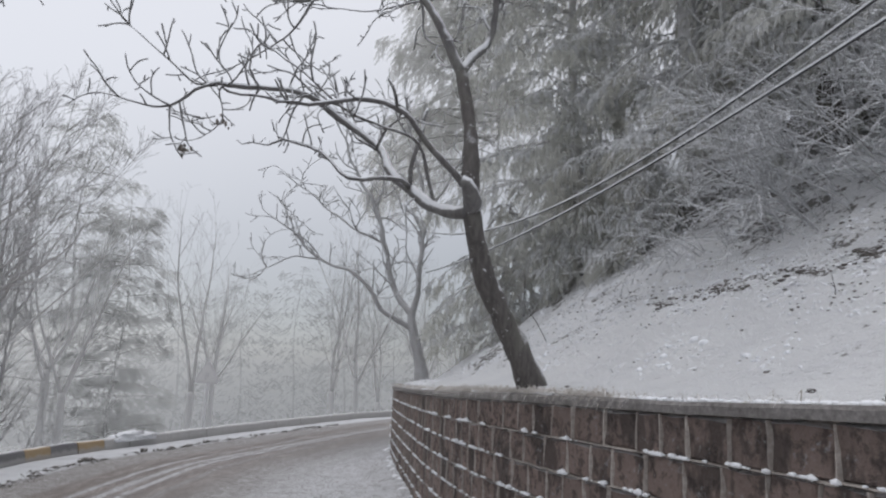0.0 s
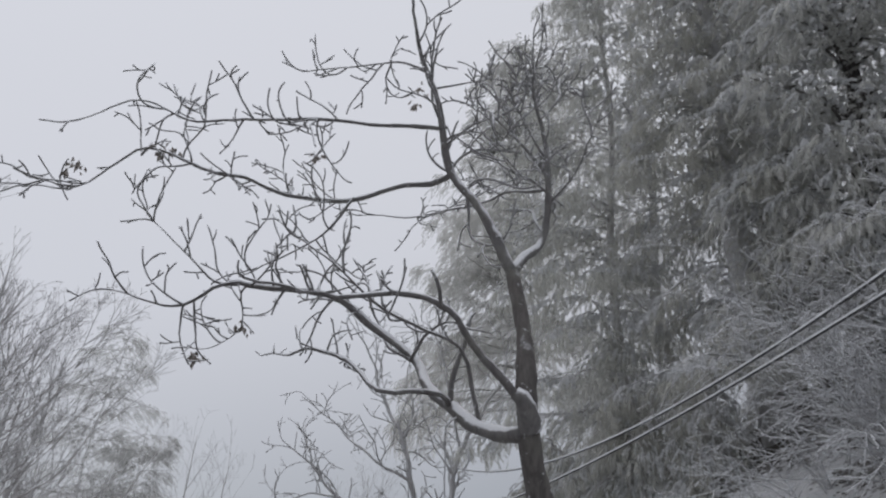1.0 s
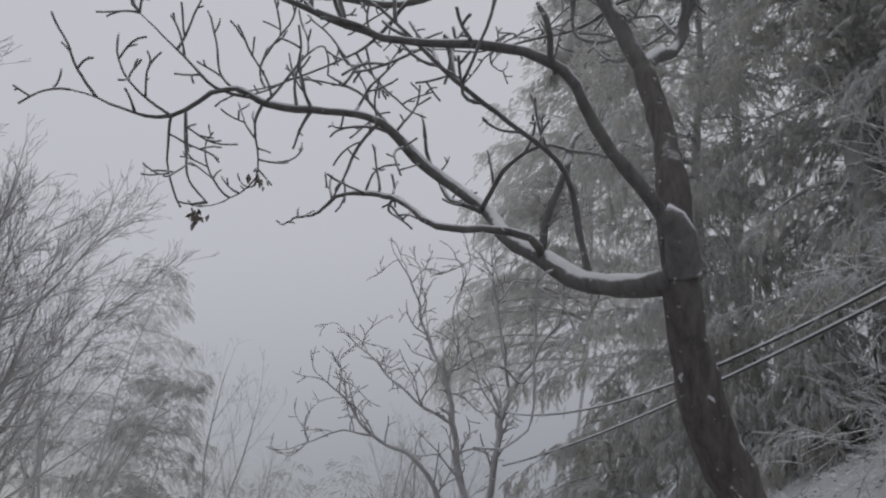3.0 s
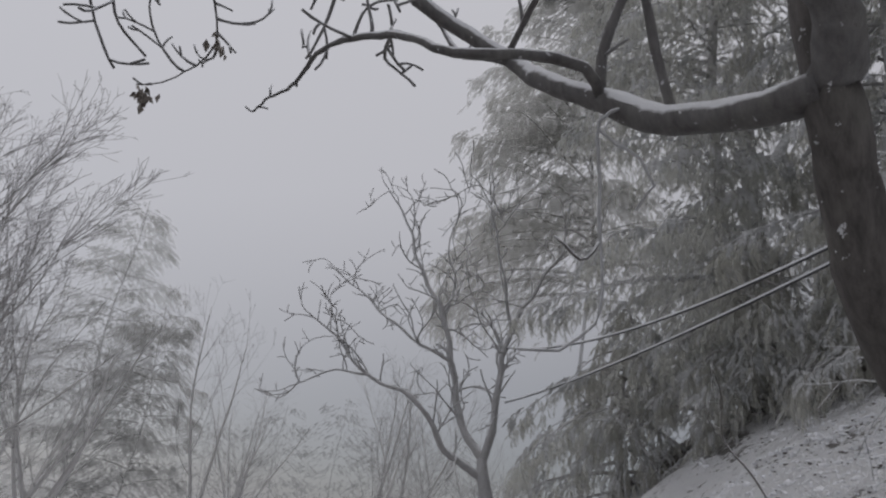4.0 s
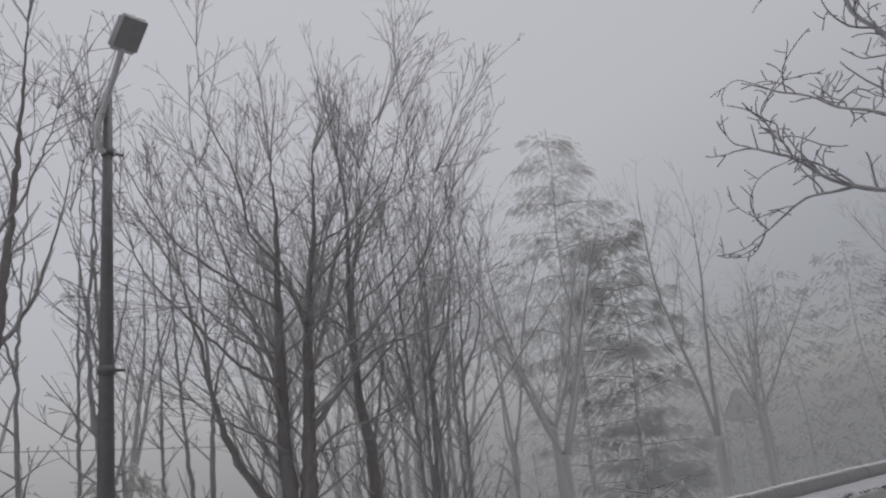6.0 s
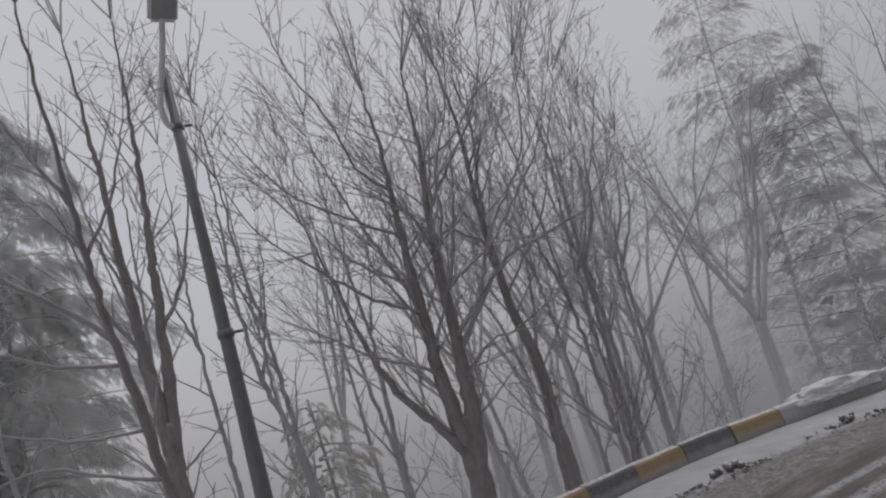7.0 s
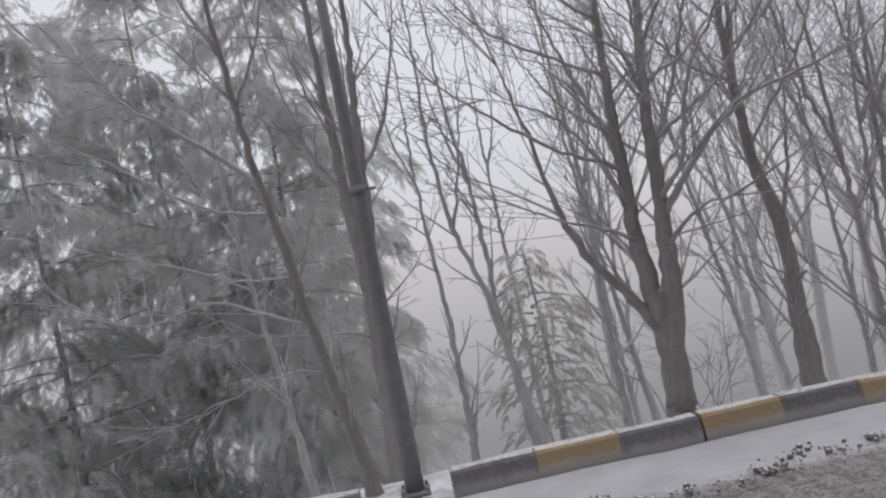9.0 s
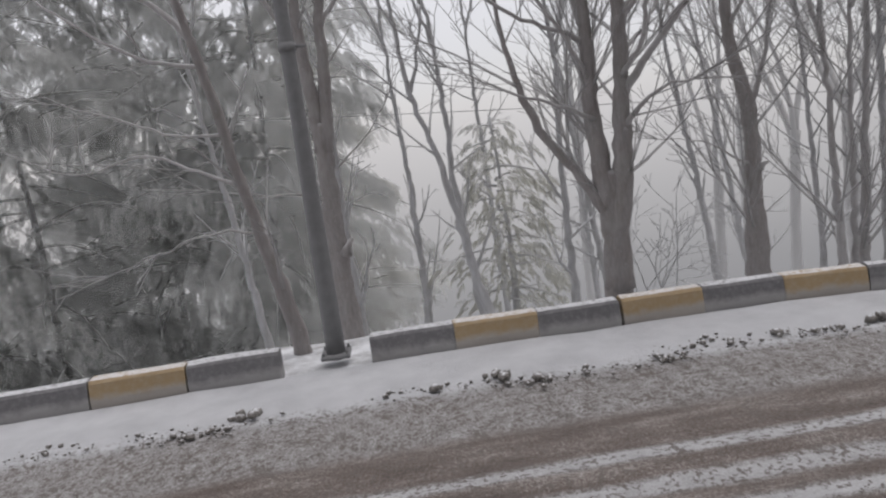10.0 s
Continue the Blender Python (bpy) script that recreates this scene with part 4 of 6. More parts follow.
def build_crooked_tree():
    rng = np.random.default_rng(4)
    tree = thing("tree", (0.74, 5.20, 1.48), "crooked bare tree leaning over the road, dark bark, snow-capped limbs", "tree")
    tw = Tubes()
    fork, und = (0.23, 4.86, 2.80), (0.22, 4.92, 2.70)
    upf = (0.13, 5.12, 3.84)
    limb(tree, rng, tw, [(0.83, 5.23, 1.22), (0.76, 5.21, 1.40), (0.70, 5.18, 1.56), (0.61, 5.145, 1.75), (0.475, 5.09, 2.0), (0.335, 5.03, 2.3), (0.25, 4.95, 2.65), (0.225, 4.93, 2.98), (0.21, 5.02, 3.38), upf], 0.105, 0.050, 0, name="trunk", sides=14, thin=0.9)
    # leaders
    limb(tree, rng, tw, [upf, (0.0, 5.12, 4.13), (-0.17, 5.15, 4.44), (-0.33, 5.2, 4.72), (-0.46, 5.05, 5.05), (-0.56, 5.0, 5.5), (-0.72, 4.95, 5.95), (-0.80, 4.9, 6.4)], 0.060, 0.012, 2.2, 0.5, snow=0.0)
    limb(tree, rng, tw, [upf, (0.22, 5.25, 4.05), (0.35, 5.42, 4.28), (0.42, 5.40, 4.58), (0.42, 5.42, 4.92), (0.36, 5.45, 5.3), (0.28, 5.3, 5.7), (0.33, 5.2, 6.1)], 0.054, 0.010, 3.0, 0.5, snow=0.6)
    # the bellied limb and its continuation over the road
    belly, knee, bend = (0.01, 5.20, 2.772), (-0.23, 5.44, 2.97), (-0.57, 5.90, 3.45)
    limb(tree, rng, tw, [und, (0.13, 5.05, 2.715), belly, (-0.12, 5.33, 2.84), knee, (-0.40, 5.66, 3.2), bend, (-0.97, 5.97, 3.81), (-1.27, 5.70, 3.85), (-1.85, 5.74, 3.93), (-1.98, 5.45, 3.76), (-2.31, 5.52, 3.62), (-2.79, 5.43, 3.68)], 0.070, 0.006, 1.7, 0.42, snow=0.85, keep_from=0.42)
    limb(tree, rng, tw, [(-1.88, 5.74, 3.93), (-2.05, 6.1, 3.98), (-2.13, 6.47, 3.86), (-2.35, 6.6, 3.72), (-2.52, 6.65, 3.70)], 0.014, 0.005, 3.0, 0.25, snow=0.0, sides=6)
    limb(tree, rng, tw, [knee, (-0.30, 5.35, 3.03), (-0.50, 5.30, 3.03), (-0.70, 5.32, 3.03), (-1.16, 5.75, 3.42), (-1.55, 6.3, 3.6), (-2.05, 7.0, 3.8)], 0.028, 0.008, 1.9, 0.20, snow=0.7, lift=1.3)
    limb(tree, rng, tw, [knee, (-0.21, 5.42, 3.2), (-0.15, 5.40, 3.53)], 0.026, 0.022, 1.0, 0.2, snow=0.0, sides=8)
    limb(tree, rng, tw, [bend, (-0.45, 5.6, 3.55), (-0.3, 5.45, 3.6), (-0.18, 5.35, 3.52)], 0.020, 0.012, 2.0, 0.3, snow=0.6, sides=7)
    limb(tree, rng, tw, [bend, (-0.75, 6.1, 3.62), (-0.95, 6.25, 3.95), (-1.0, 6.2, 4.1)], 0.024, 0.016, 2.0, 0.25, snow=0.3, sides=7)
    limb(tree, rng, tw, [(-1.90, 5.6, 3.85), (-2.05, 5.5, 3.82), (-2.28, 5.5, 4.02), (-2.72, 5.5, 4.36)], 0.014, 0.006, 3.0, 0.3, snow=0.3, sides=6)
    # the limb that reaches towards the road from the fork
    limb(tree, rng, tw, [fork, (0.10, 4.76, 2.95), (-0.04, 4.68, 3.08), (-0.18, 4.60, 3.20), (-0.28, 4.54, 3.27), (-0.58, 4.50, 3.34), (-1.02, 4.36, 3.25), (-1.34, 4.15, 3.22)], 0.040, 0.010, 1.2, 0.15, snow=0.35, lift=0.8)
    limb(tree, rng, tw, [(0.25, 4.93, 2.72), (0.235, 4.88, 2.77), (0.20, 4.83, 2.83), (0.15, 4.79, 2.90)], 0.075, 0.045, 0, name="knob", snow=0.0, sides=10, thin=0.95)
    limb(tree, rng, tw, [(-0.28, 4.54, 3.27), (-0.32, 4.45, 3.36), (-0.37, 4.40, 3.46)], 0.018, 0.014, 0, snow=0.0, sides=7)
    limb(tree, rng, tw, [(-0.03, 5.30, 2.82), (-0.10, 5.27, 3.05), (-0.18, 5.19, 3.28), (-0.42, 4.90, 3.30), (-0.72, 4.62, 3.36), (-1.05, 4.6, 3.6), (-1.4, 4.7, 3.9)], 0.022, 0.006, 2.4, 0.34, snow=0.3, sides=7)
    # upper limbs over the road
    limb(tree, rng, tw, [(-0.33, 5.2, 4.70), (-0.50, 5.4, 4.73), (-0.71, 5.52, 4.77), (-1.16, 5.70, 4.76), (-1.72, 5.70, 4.72), (-2.02, 5.5, 4.78), (-2.32, 5.3, 4.71), (-2.78, 5.3, 4.84), (-2.97, 5.3, 4.72), (-3.21, 5.3, 4.48), (-3.6, 5.3, 4.52)], 0.033, 0.007, 2.2, 0.42, snow=0.85)
    limb(tree, rng, tw, [(-0.45, 5.05, 5.0), (-0.8, 5.05, 5.02), (-1.23, 5.05, 5.02), (-1.75, 5.05, 5.01), (-2.32, 5.05, 4.97), (-2.81, 5.05, 5.12), (-3.23, 5.05, 4.92)], 0.024, 0.006, 2.3, 0.42, snow=0.8)
    limb(tree, rng, tw, [(0.40, 5.42, 4.75), (0.15, 5.8, 4.95), (-0.08, 6.1, 5.06), (-0.54, 6.33, 5.02), (-1.24, 6.50, 5.08)], 0.022, 0.006, 2.4, 0.38, snow=0.8)
    limb(tree, rng, tw, [(0.42, 5.42, 4.85), (0.15, 5.2, 5.05), (-0.05, 5.0, 5.1), (-0.12, 4.8, 5.0)], 0.018, 0.006, 3.2, 0.34, snow=0.4)
    limb(tree, rng, tw, [(0.41, 5.42, 4.60), (0.6, 5.3, 4.85), (0.72, 5.2, 5.1), (0.8, 5.1, 5.35)], 0.014, 0.006, 2.5, 0.3, snow=0.3, sides=6)
    limb(tree, rng, tw, [(-0.40, 5.12, 4.9), (-0.2, 5.15, 5.15), (0.05, 5.2, 5.3), (0.25, 5.2, 5.6)], 0.016, 0.006, 3.0, 0.4, snow=0.3, sides=6)
    limb(tree, rng, tw, [(-0.56, 5.0, 5.5), (-0.85, 5.1, 5.7), (-1.2, 5.2, 5.75), (-1.6, 5.2, 5.65)], 0.016, 0.006, 3.0, 0.4, snow=0.3, sides=6)
    limb(tree, rng, tw, [(-0.52, 5.0, 5.35), (-0.3, 5.2, 5.6), (-0.05, 5.3, 5.75), (0.2, 5.3, 5.7)], 0.014, 0.006, 3.0, 0.4, snow=0.3, sides=6)
    limb(tree, rng, tw, [(0.40, 5.45, 5.05), (0.2, 5.4, 5.4), (0.1, 5.4, 5.7), (0.12, 5.4, 6.1)], 0.014, 0.006, 3.0, 0.4, snow=0.3, sides=6)
    limb(tree, rng, tw, [(0.42, 5.42, 4.7), (0.25, 5.25, 4.72), (0.12, 5.1, 4.68), (0.0, 4.95, 4.75)], 0.014, 0.006, 3.0, 0.34, snow=0.3, sides=6)
    limb(tree, rng, tw, [(-1.16, 5.70, 4.76), (-1.3, 5.75, 4.55), (-1.5, 5.8, 4.35), (-1.75, 5.8, 4.15), (-2.0, 5.8, 4.05)], 0.018, 0.006, 3.0, 0.36, snow=0.4, sides=6)
    # a thin shoot that hangs from the belly
    limb(tree, rng, tw, [(-0.17, 5.36, 2.90), (-0.25, 5.33, 2.82), (-0.245, 5.33, 2.60), (-0.24, 5.33, 2.43), (-0.225, 5.33, 2.27), (-0.235, 5.33, 2.17), (-0.325, 5.33, 2.10), (-0.44, 5.33, 2.09)], 0.0085, 0.006, 0, 0.11, snow=0.0, sides=6, lift=-0.2, bark="twig_snow")
    limb(tree, rng, tw, [(-0.25, 5.33, 2.79), (-0.20, 5.33, 2.75), (-0.127, 5.33, 2.71), (-0.088, 5.33, 2.62), (-0.137, 5.33, 2.535)], 0.007, 0.006, 0, 0.08, snow=0.0, sides=6, lift=-0.2, bark="twig_snow")
    limb(tree, rng, tw, [(-0.235, 5.33, 2.42), (-0.27, 5.33, 2.37), (-0.31, 5.33, 2.375), (-0.36, 5.33, 2.43)], 0.006, 0.006, 0, 0.08, snow=0.0, sides=6)
    tagged(tw.make("twig_wood", M["bark_twig"], tree, "crooked bare twigs", tuple(tree.location)), kind="stuff")
    for at, c in (((-2.54, 6.65, 3.64), 22), ((-2.12, 6.47, 3.86), 9), ((-2.68, 5.3, 4.85), 12), ((-2.56, 5.3, 4.87), 9), ((-3.28, 5.3, 4.66), 14), ((-3.36, 5.3, 4.62), 8), ((-0.68, 5.3, 5.42), 10), ((-0.67, 5.3, 5.60), 9), ((-1.44, 5.3, 4.88), 8)):
        dead_leaves(tree, rng, at, c)


build_crooked_tree()


# ---------------------------------------------------------------- the second tree, on the wall's corner
def build_corner_tree():
    rng = np.random.default_rng(9)
    tree = thing("tree", (-0.24, 15.4, 1.4), "bare tree with spreading haze-paled branches growing above the wall's corner", "tree")
    tw = Tubes()
    y = 15.4
    rows = (
        ([(-0.2, 0, 1.3), (-0.26, 0, 1.75), (-0.45, -0.05, 2.45), (-0.50, 0, 2.78)], 0.15, 0.10, 0, "trunk"),
        ([(-0.45, 0, 2.45), (-1.14, -0.3, 2.85), (-1.63, -0.5, 3.5), (-2.55, -0.4, 3.88), (-3.15, -0.6, 4.43), (-3.7, -0.6, 4.79)], 0.07, 0.012, 2.4, "limb"),
        ([(-2.5, -0.4, 3.86), (-3.1, -0.2, 3.92), (-3.6, 0, 3.75), (-3.98, 0.1, 3.58)], 0.025, 0.01, 2.6, "limb"),
        ([(-0.50, 0, 2.78), (-0.91, 0.2, 3.34), (-1.18, 0.3, 4.34), (-1.45, 0.3, 5.22), (-2.02, 0.5, 6.22), (-2.4, 0.6, 7.15), (-2.98, 0.6, 7.96)], 0.085, 0.012, 2.2, "limb"),
        ([(-1.21, 0.3, 4.39), (-2.0, 0.1, 4.74), (-2.86, 0.4, 5.41), (-3.8, 0.5, 6.14)], 0.035, 0.01, 2.4, "limb"),
        ([(-1.45, 0.3, 5.22), (-1.32, 0.7, 5.89), (-1.55, 0.9, 6.88), (-1.45, 1.0, 7.4)], 0.035, 0.01, 2.6, "limb"),
        ([(-0.49, 0, 2.71), (-0.36, -0.2, 3.36), (-0.35, -0.3, 4.05), (-0.21, -0.2, 4.92), (0.25, 0.1, 5.97), (0.62, 0.3, 6.68), (0.7, 0.4, 7.4)], 0.075, 0.012, 2.4, "limb"),
        ([(-0.21, -0.2, 4.92), (-0.39, -0.6, 5.61), (-0.67, -0.8, 6.66), (-0.8, -0.9, 7.2)], 0.035, 0.01, 2.8, "limb"),
        ([(-0.30, -0.25, 4.4), (-0.7, -0.5, 4.9), (-0.95, -0.7, 5.4)], 0.022, 0.01, 2.6, "limb"),
        ([(-0.40, -0.2, 3.6), (-0.55, -0.4, 3.9), (-0.66, -0.5, 4.13)], 0.02, 0.016, 0.0, "limb"),
        ([(-0.9, 0.2, 3.34), (-1.3, 0.0, 3.75), (-1.45, -0.1, 3.85)], 0.025, 0.012, 1.0, "limb"),
    )
    # limbs and twigs in the bark paled to imitate haze
    for nodes, r0, r1, k, nm in rows:
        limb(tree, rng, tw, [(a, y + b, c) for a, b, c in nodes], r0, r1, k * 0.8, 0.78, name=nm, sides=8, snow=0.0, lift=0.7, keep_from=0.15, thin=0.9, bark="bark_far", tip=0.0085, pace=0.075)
    tagged(tw.make("twig_wood", M["bark_far"], tree, "bare twigs paled for haze", tuple(tree.location)), kind="stuff")


build_corner_tree()


# ---------------------------------------------------------------- bare trees beyond the kerb
FAN = ((0.30, 0.05, 0.035, 0.02, 2.6, 32, 0.52, 6), (0.20, 0.08, 0.05, 0.04, 3.6, 36, 0.50, 4), (0.13, 0.10, 0.05, 0.06, 4.0, 36, 0.55, 3), (0.11, 0.12, 0.04, 0.06, 0, 36, 0.5, 3))
POLE_TREE = ((0.35, 0.04, 0.02, 0.02, 1.9, 48, 0.30, 6), (0.20, 0.09, 0.04, 0.04, 3.0, 42, 0.5, 4), (0.14, 0.12, 0.04, 0.06, 0, 38, 0.5, 3))


def fan_tree(at, seed, height, r, fork_z, stems, lean=(0, 0), mat="bark_kerb", label="", group="", spread_=24, extra=(), cfg=FAN, name="tree"):
    """A trunk that divides low into rising stems, each fanning out into fine twigs."""
    rng = np.random.default_rng(seed)
    tree = thing(name, at, label, "tree", group)
    o = np.array(at, float)
    top = o + np.array([lean[0], lean[1], fork_z])
    t = Tubes()
    pts = smooth_path([o - [0, 0, 0.25], o + [0, 0, 0.05], o * 0.5 + top * 0.5 + rng.normal(0, 0.03, 3) * [1, 1, 0], top], 0.12)
    s = np.linspace(0, 1, len(pts))
    t.add(pts, r * (1 + 0.5 * np.exp(-s * 8)) * (1 - 0.18 * s), 12, 0.04, rng)
    t.make("trunk", M[mat], tree, "", at)
    tw = Tubes()
    for k in range(stems):
        a = 2 * math.pi * (k + rng.uniform(-0.25, 0.25)) / stems
        tilt = radians(spread_ * rng.uniform(0.35, 1.25))
        d = np.array([math.cos(a) * math.sin(tilt) + lean[0] * 0.12, math.sin(a) * math.sin(tilt) + lean[1] * 0.12, math.cos(tilt)])
        start = top - (top - o) * 0.12 * rng.random()
        st = Tubes()
        grow_stem(st, tw, rng, start, d, (height - fork_z) * rng.uniform(0.75, 1.05), r * rng.uniform(0.42, 0.62), cfg)
        st.make("stem", M[mat], tree, "", at)
    for f, way, length, rr in extra:
        st = Tubes()
        grow_stem(st, tw, rng, o + (top - o) * f, unit(np.array(way, float)), length, rr, cfg)
        st.make("limb", M[mat], tree, "", at)
    # mist trees get the see-through twigs that imitate haze
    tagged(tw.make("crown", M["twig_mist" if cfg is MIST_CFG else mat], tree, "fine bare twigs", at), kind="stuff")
    return tree


def grow_stem(own, shared, rng, start, way, length, r, cfg):
    """The stem goes into a mesh of its own, its twigs into the crown."""
    seg, bend, lift, zig, per_m, angle, share, sides = cfg[0]
    pts = wander(rng, start, way, length, seg, bend, lift, zig)
    n = len(pts)
    s = np.linspace(0, 1, n)
    radii = np.maximum(r * (1 - s * 0.88), 0.006)
    own.add(pts, radii, 8, 0.03, rng)
    for _ in range(int(per_m * length)):
        f = 0.15 + 0.83 * rng.random() ** 0.85
        i = min(n - 2, int(f * (n - 1)))
        d = unit(pts[i + 1] - pts[i])
        grow(shared, rng, pts[i], side_way(rng, d, angle * rng.uniform(0.7, 1.3)), length * share * rng.uniform(0.5, 1.1) * (1.2 - 0.75 * f), max(radii[i] * 0.5, 0.005), 1, cfg, 0.0035)


def stand(x, y):
    return (x, y, ground_z(x, y))


KERB_TREES = "bare trees beyond the kerb"
CROWN = ((0.24, 0.035, 0.03, 0.015, 5.0, 30, 0.50, 4), (0.17, 0.05, 0.035, 0.02, 5.0, 32, 0.52, 3), (0.12, 0.08, 0.03, 0.04, 0, 36, 0.5, 3))
SPARSE = ((0.20, 0.08, 0.03, 0.05, 2.6, 45, 0.42, 5), (0.14, 0.11, 0.04, 0.06, 3.4, 40, 0.5, 4), (0.10, 0.12, 0.04, 0.06, 0, 36, 0.5, 3))


def limbed_tree(at, seed, rows, label, mat="bark_kerb", cfg=CROWN, group=KERB_TREES, tip=0.0032, end=1.0, fine="twig_kerb"):
    """A tree whose trunk and limbs run through given nodes. rows: part name, nodes, radii at both ends, twigs per metre, their length."""
    rng = np.random.default_rng(seed)
    tree = thing("tree", at, label, "tree", group)
    tw = Tubes()
    for nm, nodes, r0, r1, per_m, ln in rows:
        pts = smooth_path(nodes, 0.10)
        n = len(pts)
        s = np.linspace(0, 1, n)
        pts = pts + rng.normal(0, 0.008, pts.shape)
        rad = (r0 + (0.45 * r1 - r0) * s ** 0.75) * (1 + 0.05 * np.sin(s * n * 0.5 + seed))
        if nm == "trunk":
            rad = rad * (1 + 0.45 * np.exp(-s * n * 0.16))
        t = Tubes()
        t.add(pts, rad, 12 if r0 > 0.06 else 8, 0.045, rng)
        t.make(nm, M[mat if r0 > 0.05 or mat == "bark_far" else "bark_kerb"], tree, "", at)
        if not per_m:
            continue
        length = float(np.linalg.norm(np.diff(pts, axis=0), axis=1).sum())
        for _ in range(int(1.25 * per_m * length + 0.5)):
            f = 0.12 + 0.88 * rng.random()
            i = min(n - 2, int(f * (n - 1)))
            d = unit(pts[i + 1] - pts[i])
            way = unit(side_way(rng, d, rng.uniform(28, 62)) + np.array([0, 0, 0.20]))
            grow(tw, rng, pts[i], way, (1.3 if cfg is CROWN else 1.0) * ln * rng.uniform(0.5, 1.3) * (1.15 - 0.5 * f), max(0.006, min(rad[i] * 0.5, 0.022)), 0, cfg, tip)
        for _ in range(4):
            grow(tw, rng, pts[-1], side_way(rng, unit(pts[-1] - pts[-2]), 20), ln * end * rng.uniform(0.8, 1.5), max(r1 * 0.8, 0.006), 0, cfg, tip)
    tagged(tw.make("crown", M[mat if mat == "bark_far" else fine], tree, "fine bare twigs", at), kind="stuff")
    return tree


def dome(stems, low, high, count, seed, reach, r=0.026):
    """Limb rows that rise and spread all round one or more stems, each from the stem on its own side, the lower the wider."""
    rng, out = np.random.default_rng(seed), []
    for k in range(count):
        a, f = k * 2.39996 + rng.uniform(-0.3, 0.3), (k + 0.5) / count
        z, span, rise = low + (high - low) * f, reach * rng.uniform(0.8, 1.15) * (1.1 - 0.5 * f), rng.uniform(1.3, 2.1)
        c, s_ = math.cos(a), math.sin(a)
        feet = [tuple(np.interp(z, [q[2] for q in st], [q[i] for q in st]) for i in (0, 1)) for st in stems]
        x, y = max(feet, key=lambda q: q[0] * c + q[1] * s_)
        out.append(("limb", [(x, y, z)] + [(x + c * span * q + rng.normal(0, 0.05), y + s_ * span * q + rng.normal(0, 0.05), z + rise * w) for q, w in ((0.28, 0.16), (0.58, 0.42), (0.82, 0.72), (1.0, 1.1))], r * (1.15 - 0.4 * f), 0.008, 2.5, 0.85))
    return tuple(out)


TWIN_STEMS = ([(-7.43, 9.955, -0.15), (-7.41, 9.94, 0.20), (-7.40, 9.92, 0.55), (-7.40, 9.87, 1.03), (-7.40, 9.83, 1.64), (-7.40, 9.83, 2.47), (-7.42, 9.85, 3.15), (-7.45, 9.90, 3.94), (-7.5, 9.9, 4.8)],
              [(-7.43, 9.965, -0.15), (-7.39, 9.97, 0.20), (-7.36, 10.0, 0.55), (-7.32, 10.05, 1.00), (-7.29, 10.07, 1.53), (-7.26, 10.09, 2.24), (-7.23, 10.13, 3.06), (-7.20, 10.25, 3.99), (-7.2, 10.3, 4.9)])
KNOBBLY_STEM = [(-8.15, 11.70, -0.85), (-8.14, 11.70, -0.45), (-8.10, 11.68, 0.01), (-8.07, 11.64, 0.64), (-8.03, 11.63, 1.32), (-8.00, 11.46, 1.86), (-7.96, 11.38, 2.55), (-7.93, 11.34, 3.24), (-7.89, 11.37, 4.38), (-7.89, 11.29, 5.33)]
limbed_tree((-7.45, 9.95, -0.26), 21, (
    ("trunk", [(-7.46, 9.96, -0.6), (-7.45, 9.96, -0.26), (-7.40, 9.97, 0.25), (-7.38, 9.96, 0.66), (-7.365, 9.96, 0.98)], 0.140, 0.15, 0, 0),
    ("stem", TWIN_STEMS[0], 0.122, 0.022, 3.6, 1.15),
    ("stem", TWIN_STEMS[1], 0.124, 0.022, 3.6, 1.15),
    ("limb", [(-7.38, 9.88, 0.62), (-7.50, 9.65, 1.01), (-7.60, 9.33, 1.51), (-7.70, 9.18, 2.11), (-7.80, 9.11, 2.66), (-7.90, 8.95, 3.42)], 0.062, 0.018, 3.2, 1.0),
    ("limb", [(-7.28, 10.06, 1.34), (-7.10, 10.25, 1.57), (-7.00, 10.41, 1.67), (-6.90, 10.57, 1.68)], 0.030, 0.018, 2.5, 0.6),
    ("limb", [(-7.28, 10.08, 1.62), (-7.10, 10.30, 1.96), (-7.00, 10.61, 2.33), (-6.90, 10.88, 2.52), (-6.80, 11.43, 2.67), (-6.70, 11.97, 2.86), (-6.60, 12.40, 3.30)], 0.042, 0.010, 3.6, 0.9),
    ("limb", [(-7.38, 9.84, 1.45), (-7.17, 9.47, 1.60), (-7.03, 9.08, 1.74), (-6.90, 8.53, 2.02)], 0.024, 0.008, 3.0, 0.7),
    ("limb", [(-7.38, 9.82, 1.80), (-7.20, 9.55, 2.25), (-7.03, 9.15, 2.67), (-6.95, 8.6, 2.9)], 0.026, 0.008, 3.4, 0.8),
    ("limb", [(-7.40, 9.84, 2.2), (-7.7, 9.7, 2.9), (-7.9, 9.5, 3.7), (-8.0, 9.3, 4.5)], 0.035, 0.010, 3.4, 1.0),
    ("limb", [(-7.26, 10.1, 2.2), (-7.4, 10.5, 2.9), (-7.5, 10.8, 3.7), (-7.5, 11.0, 4.4)], 0.035, 0.010, 3.4, 1.0),
    ("limb", [(-7.245, 10.105, 2.6), (-6.95, 10.05, 3.3), (-6.6, 10.1, 4.1)], 0.028, 0.010, 3.4, 0.9),
) + dome(TWIN_STEMS, 1.7, 3.8, 12, 61, 2.1, 0.024), "stout bare tree forking low into twin stems and wide limbs", mat="bark_brown")
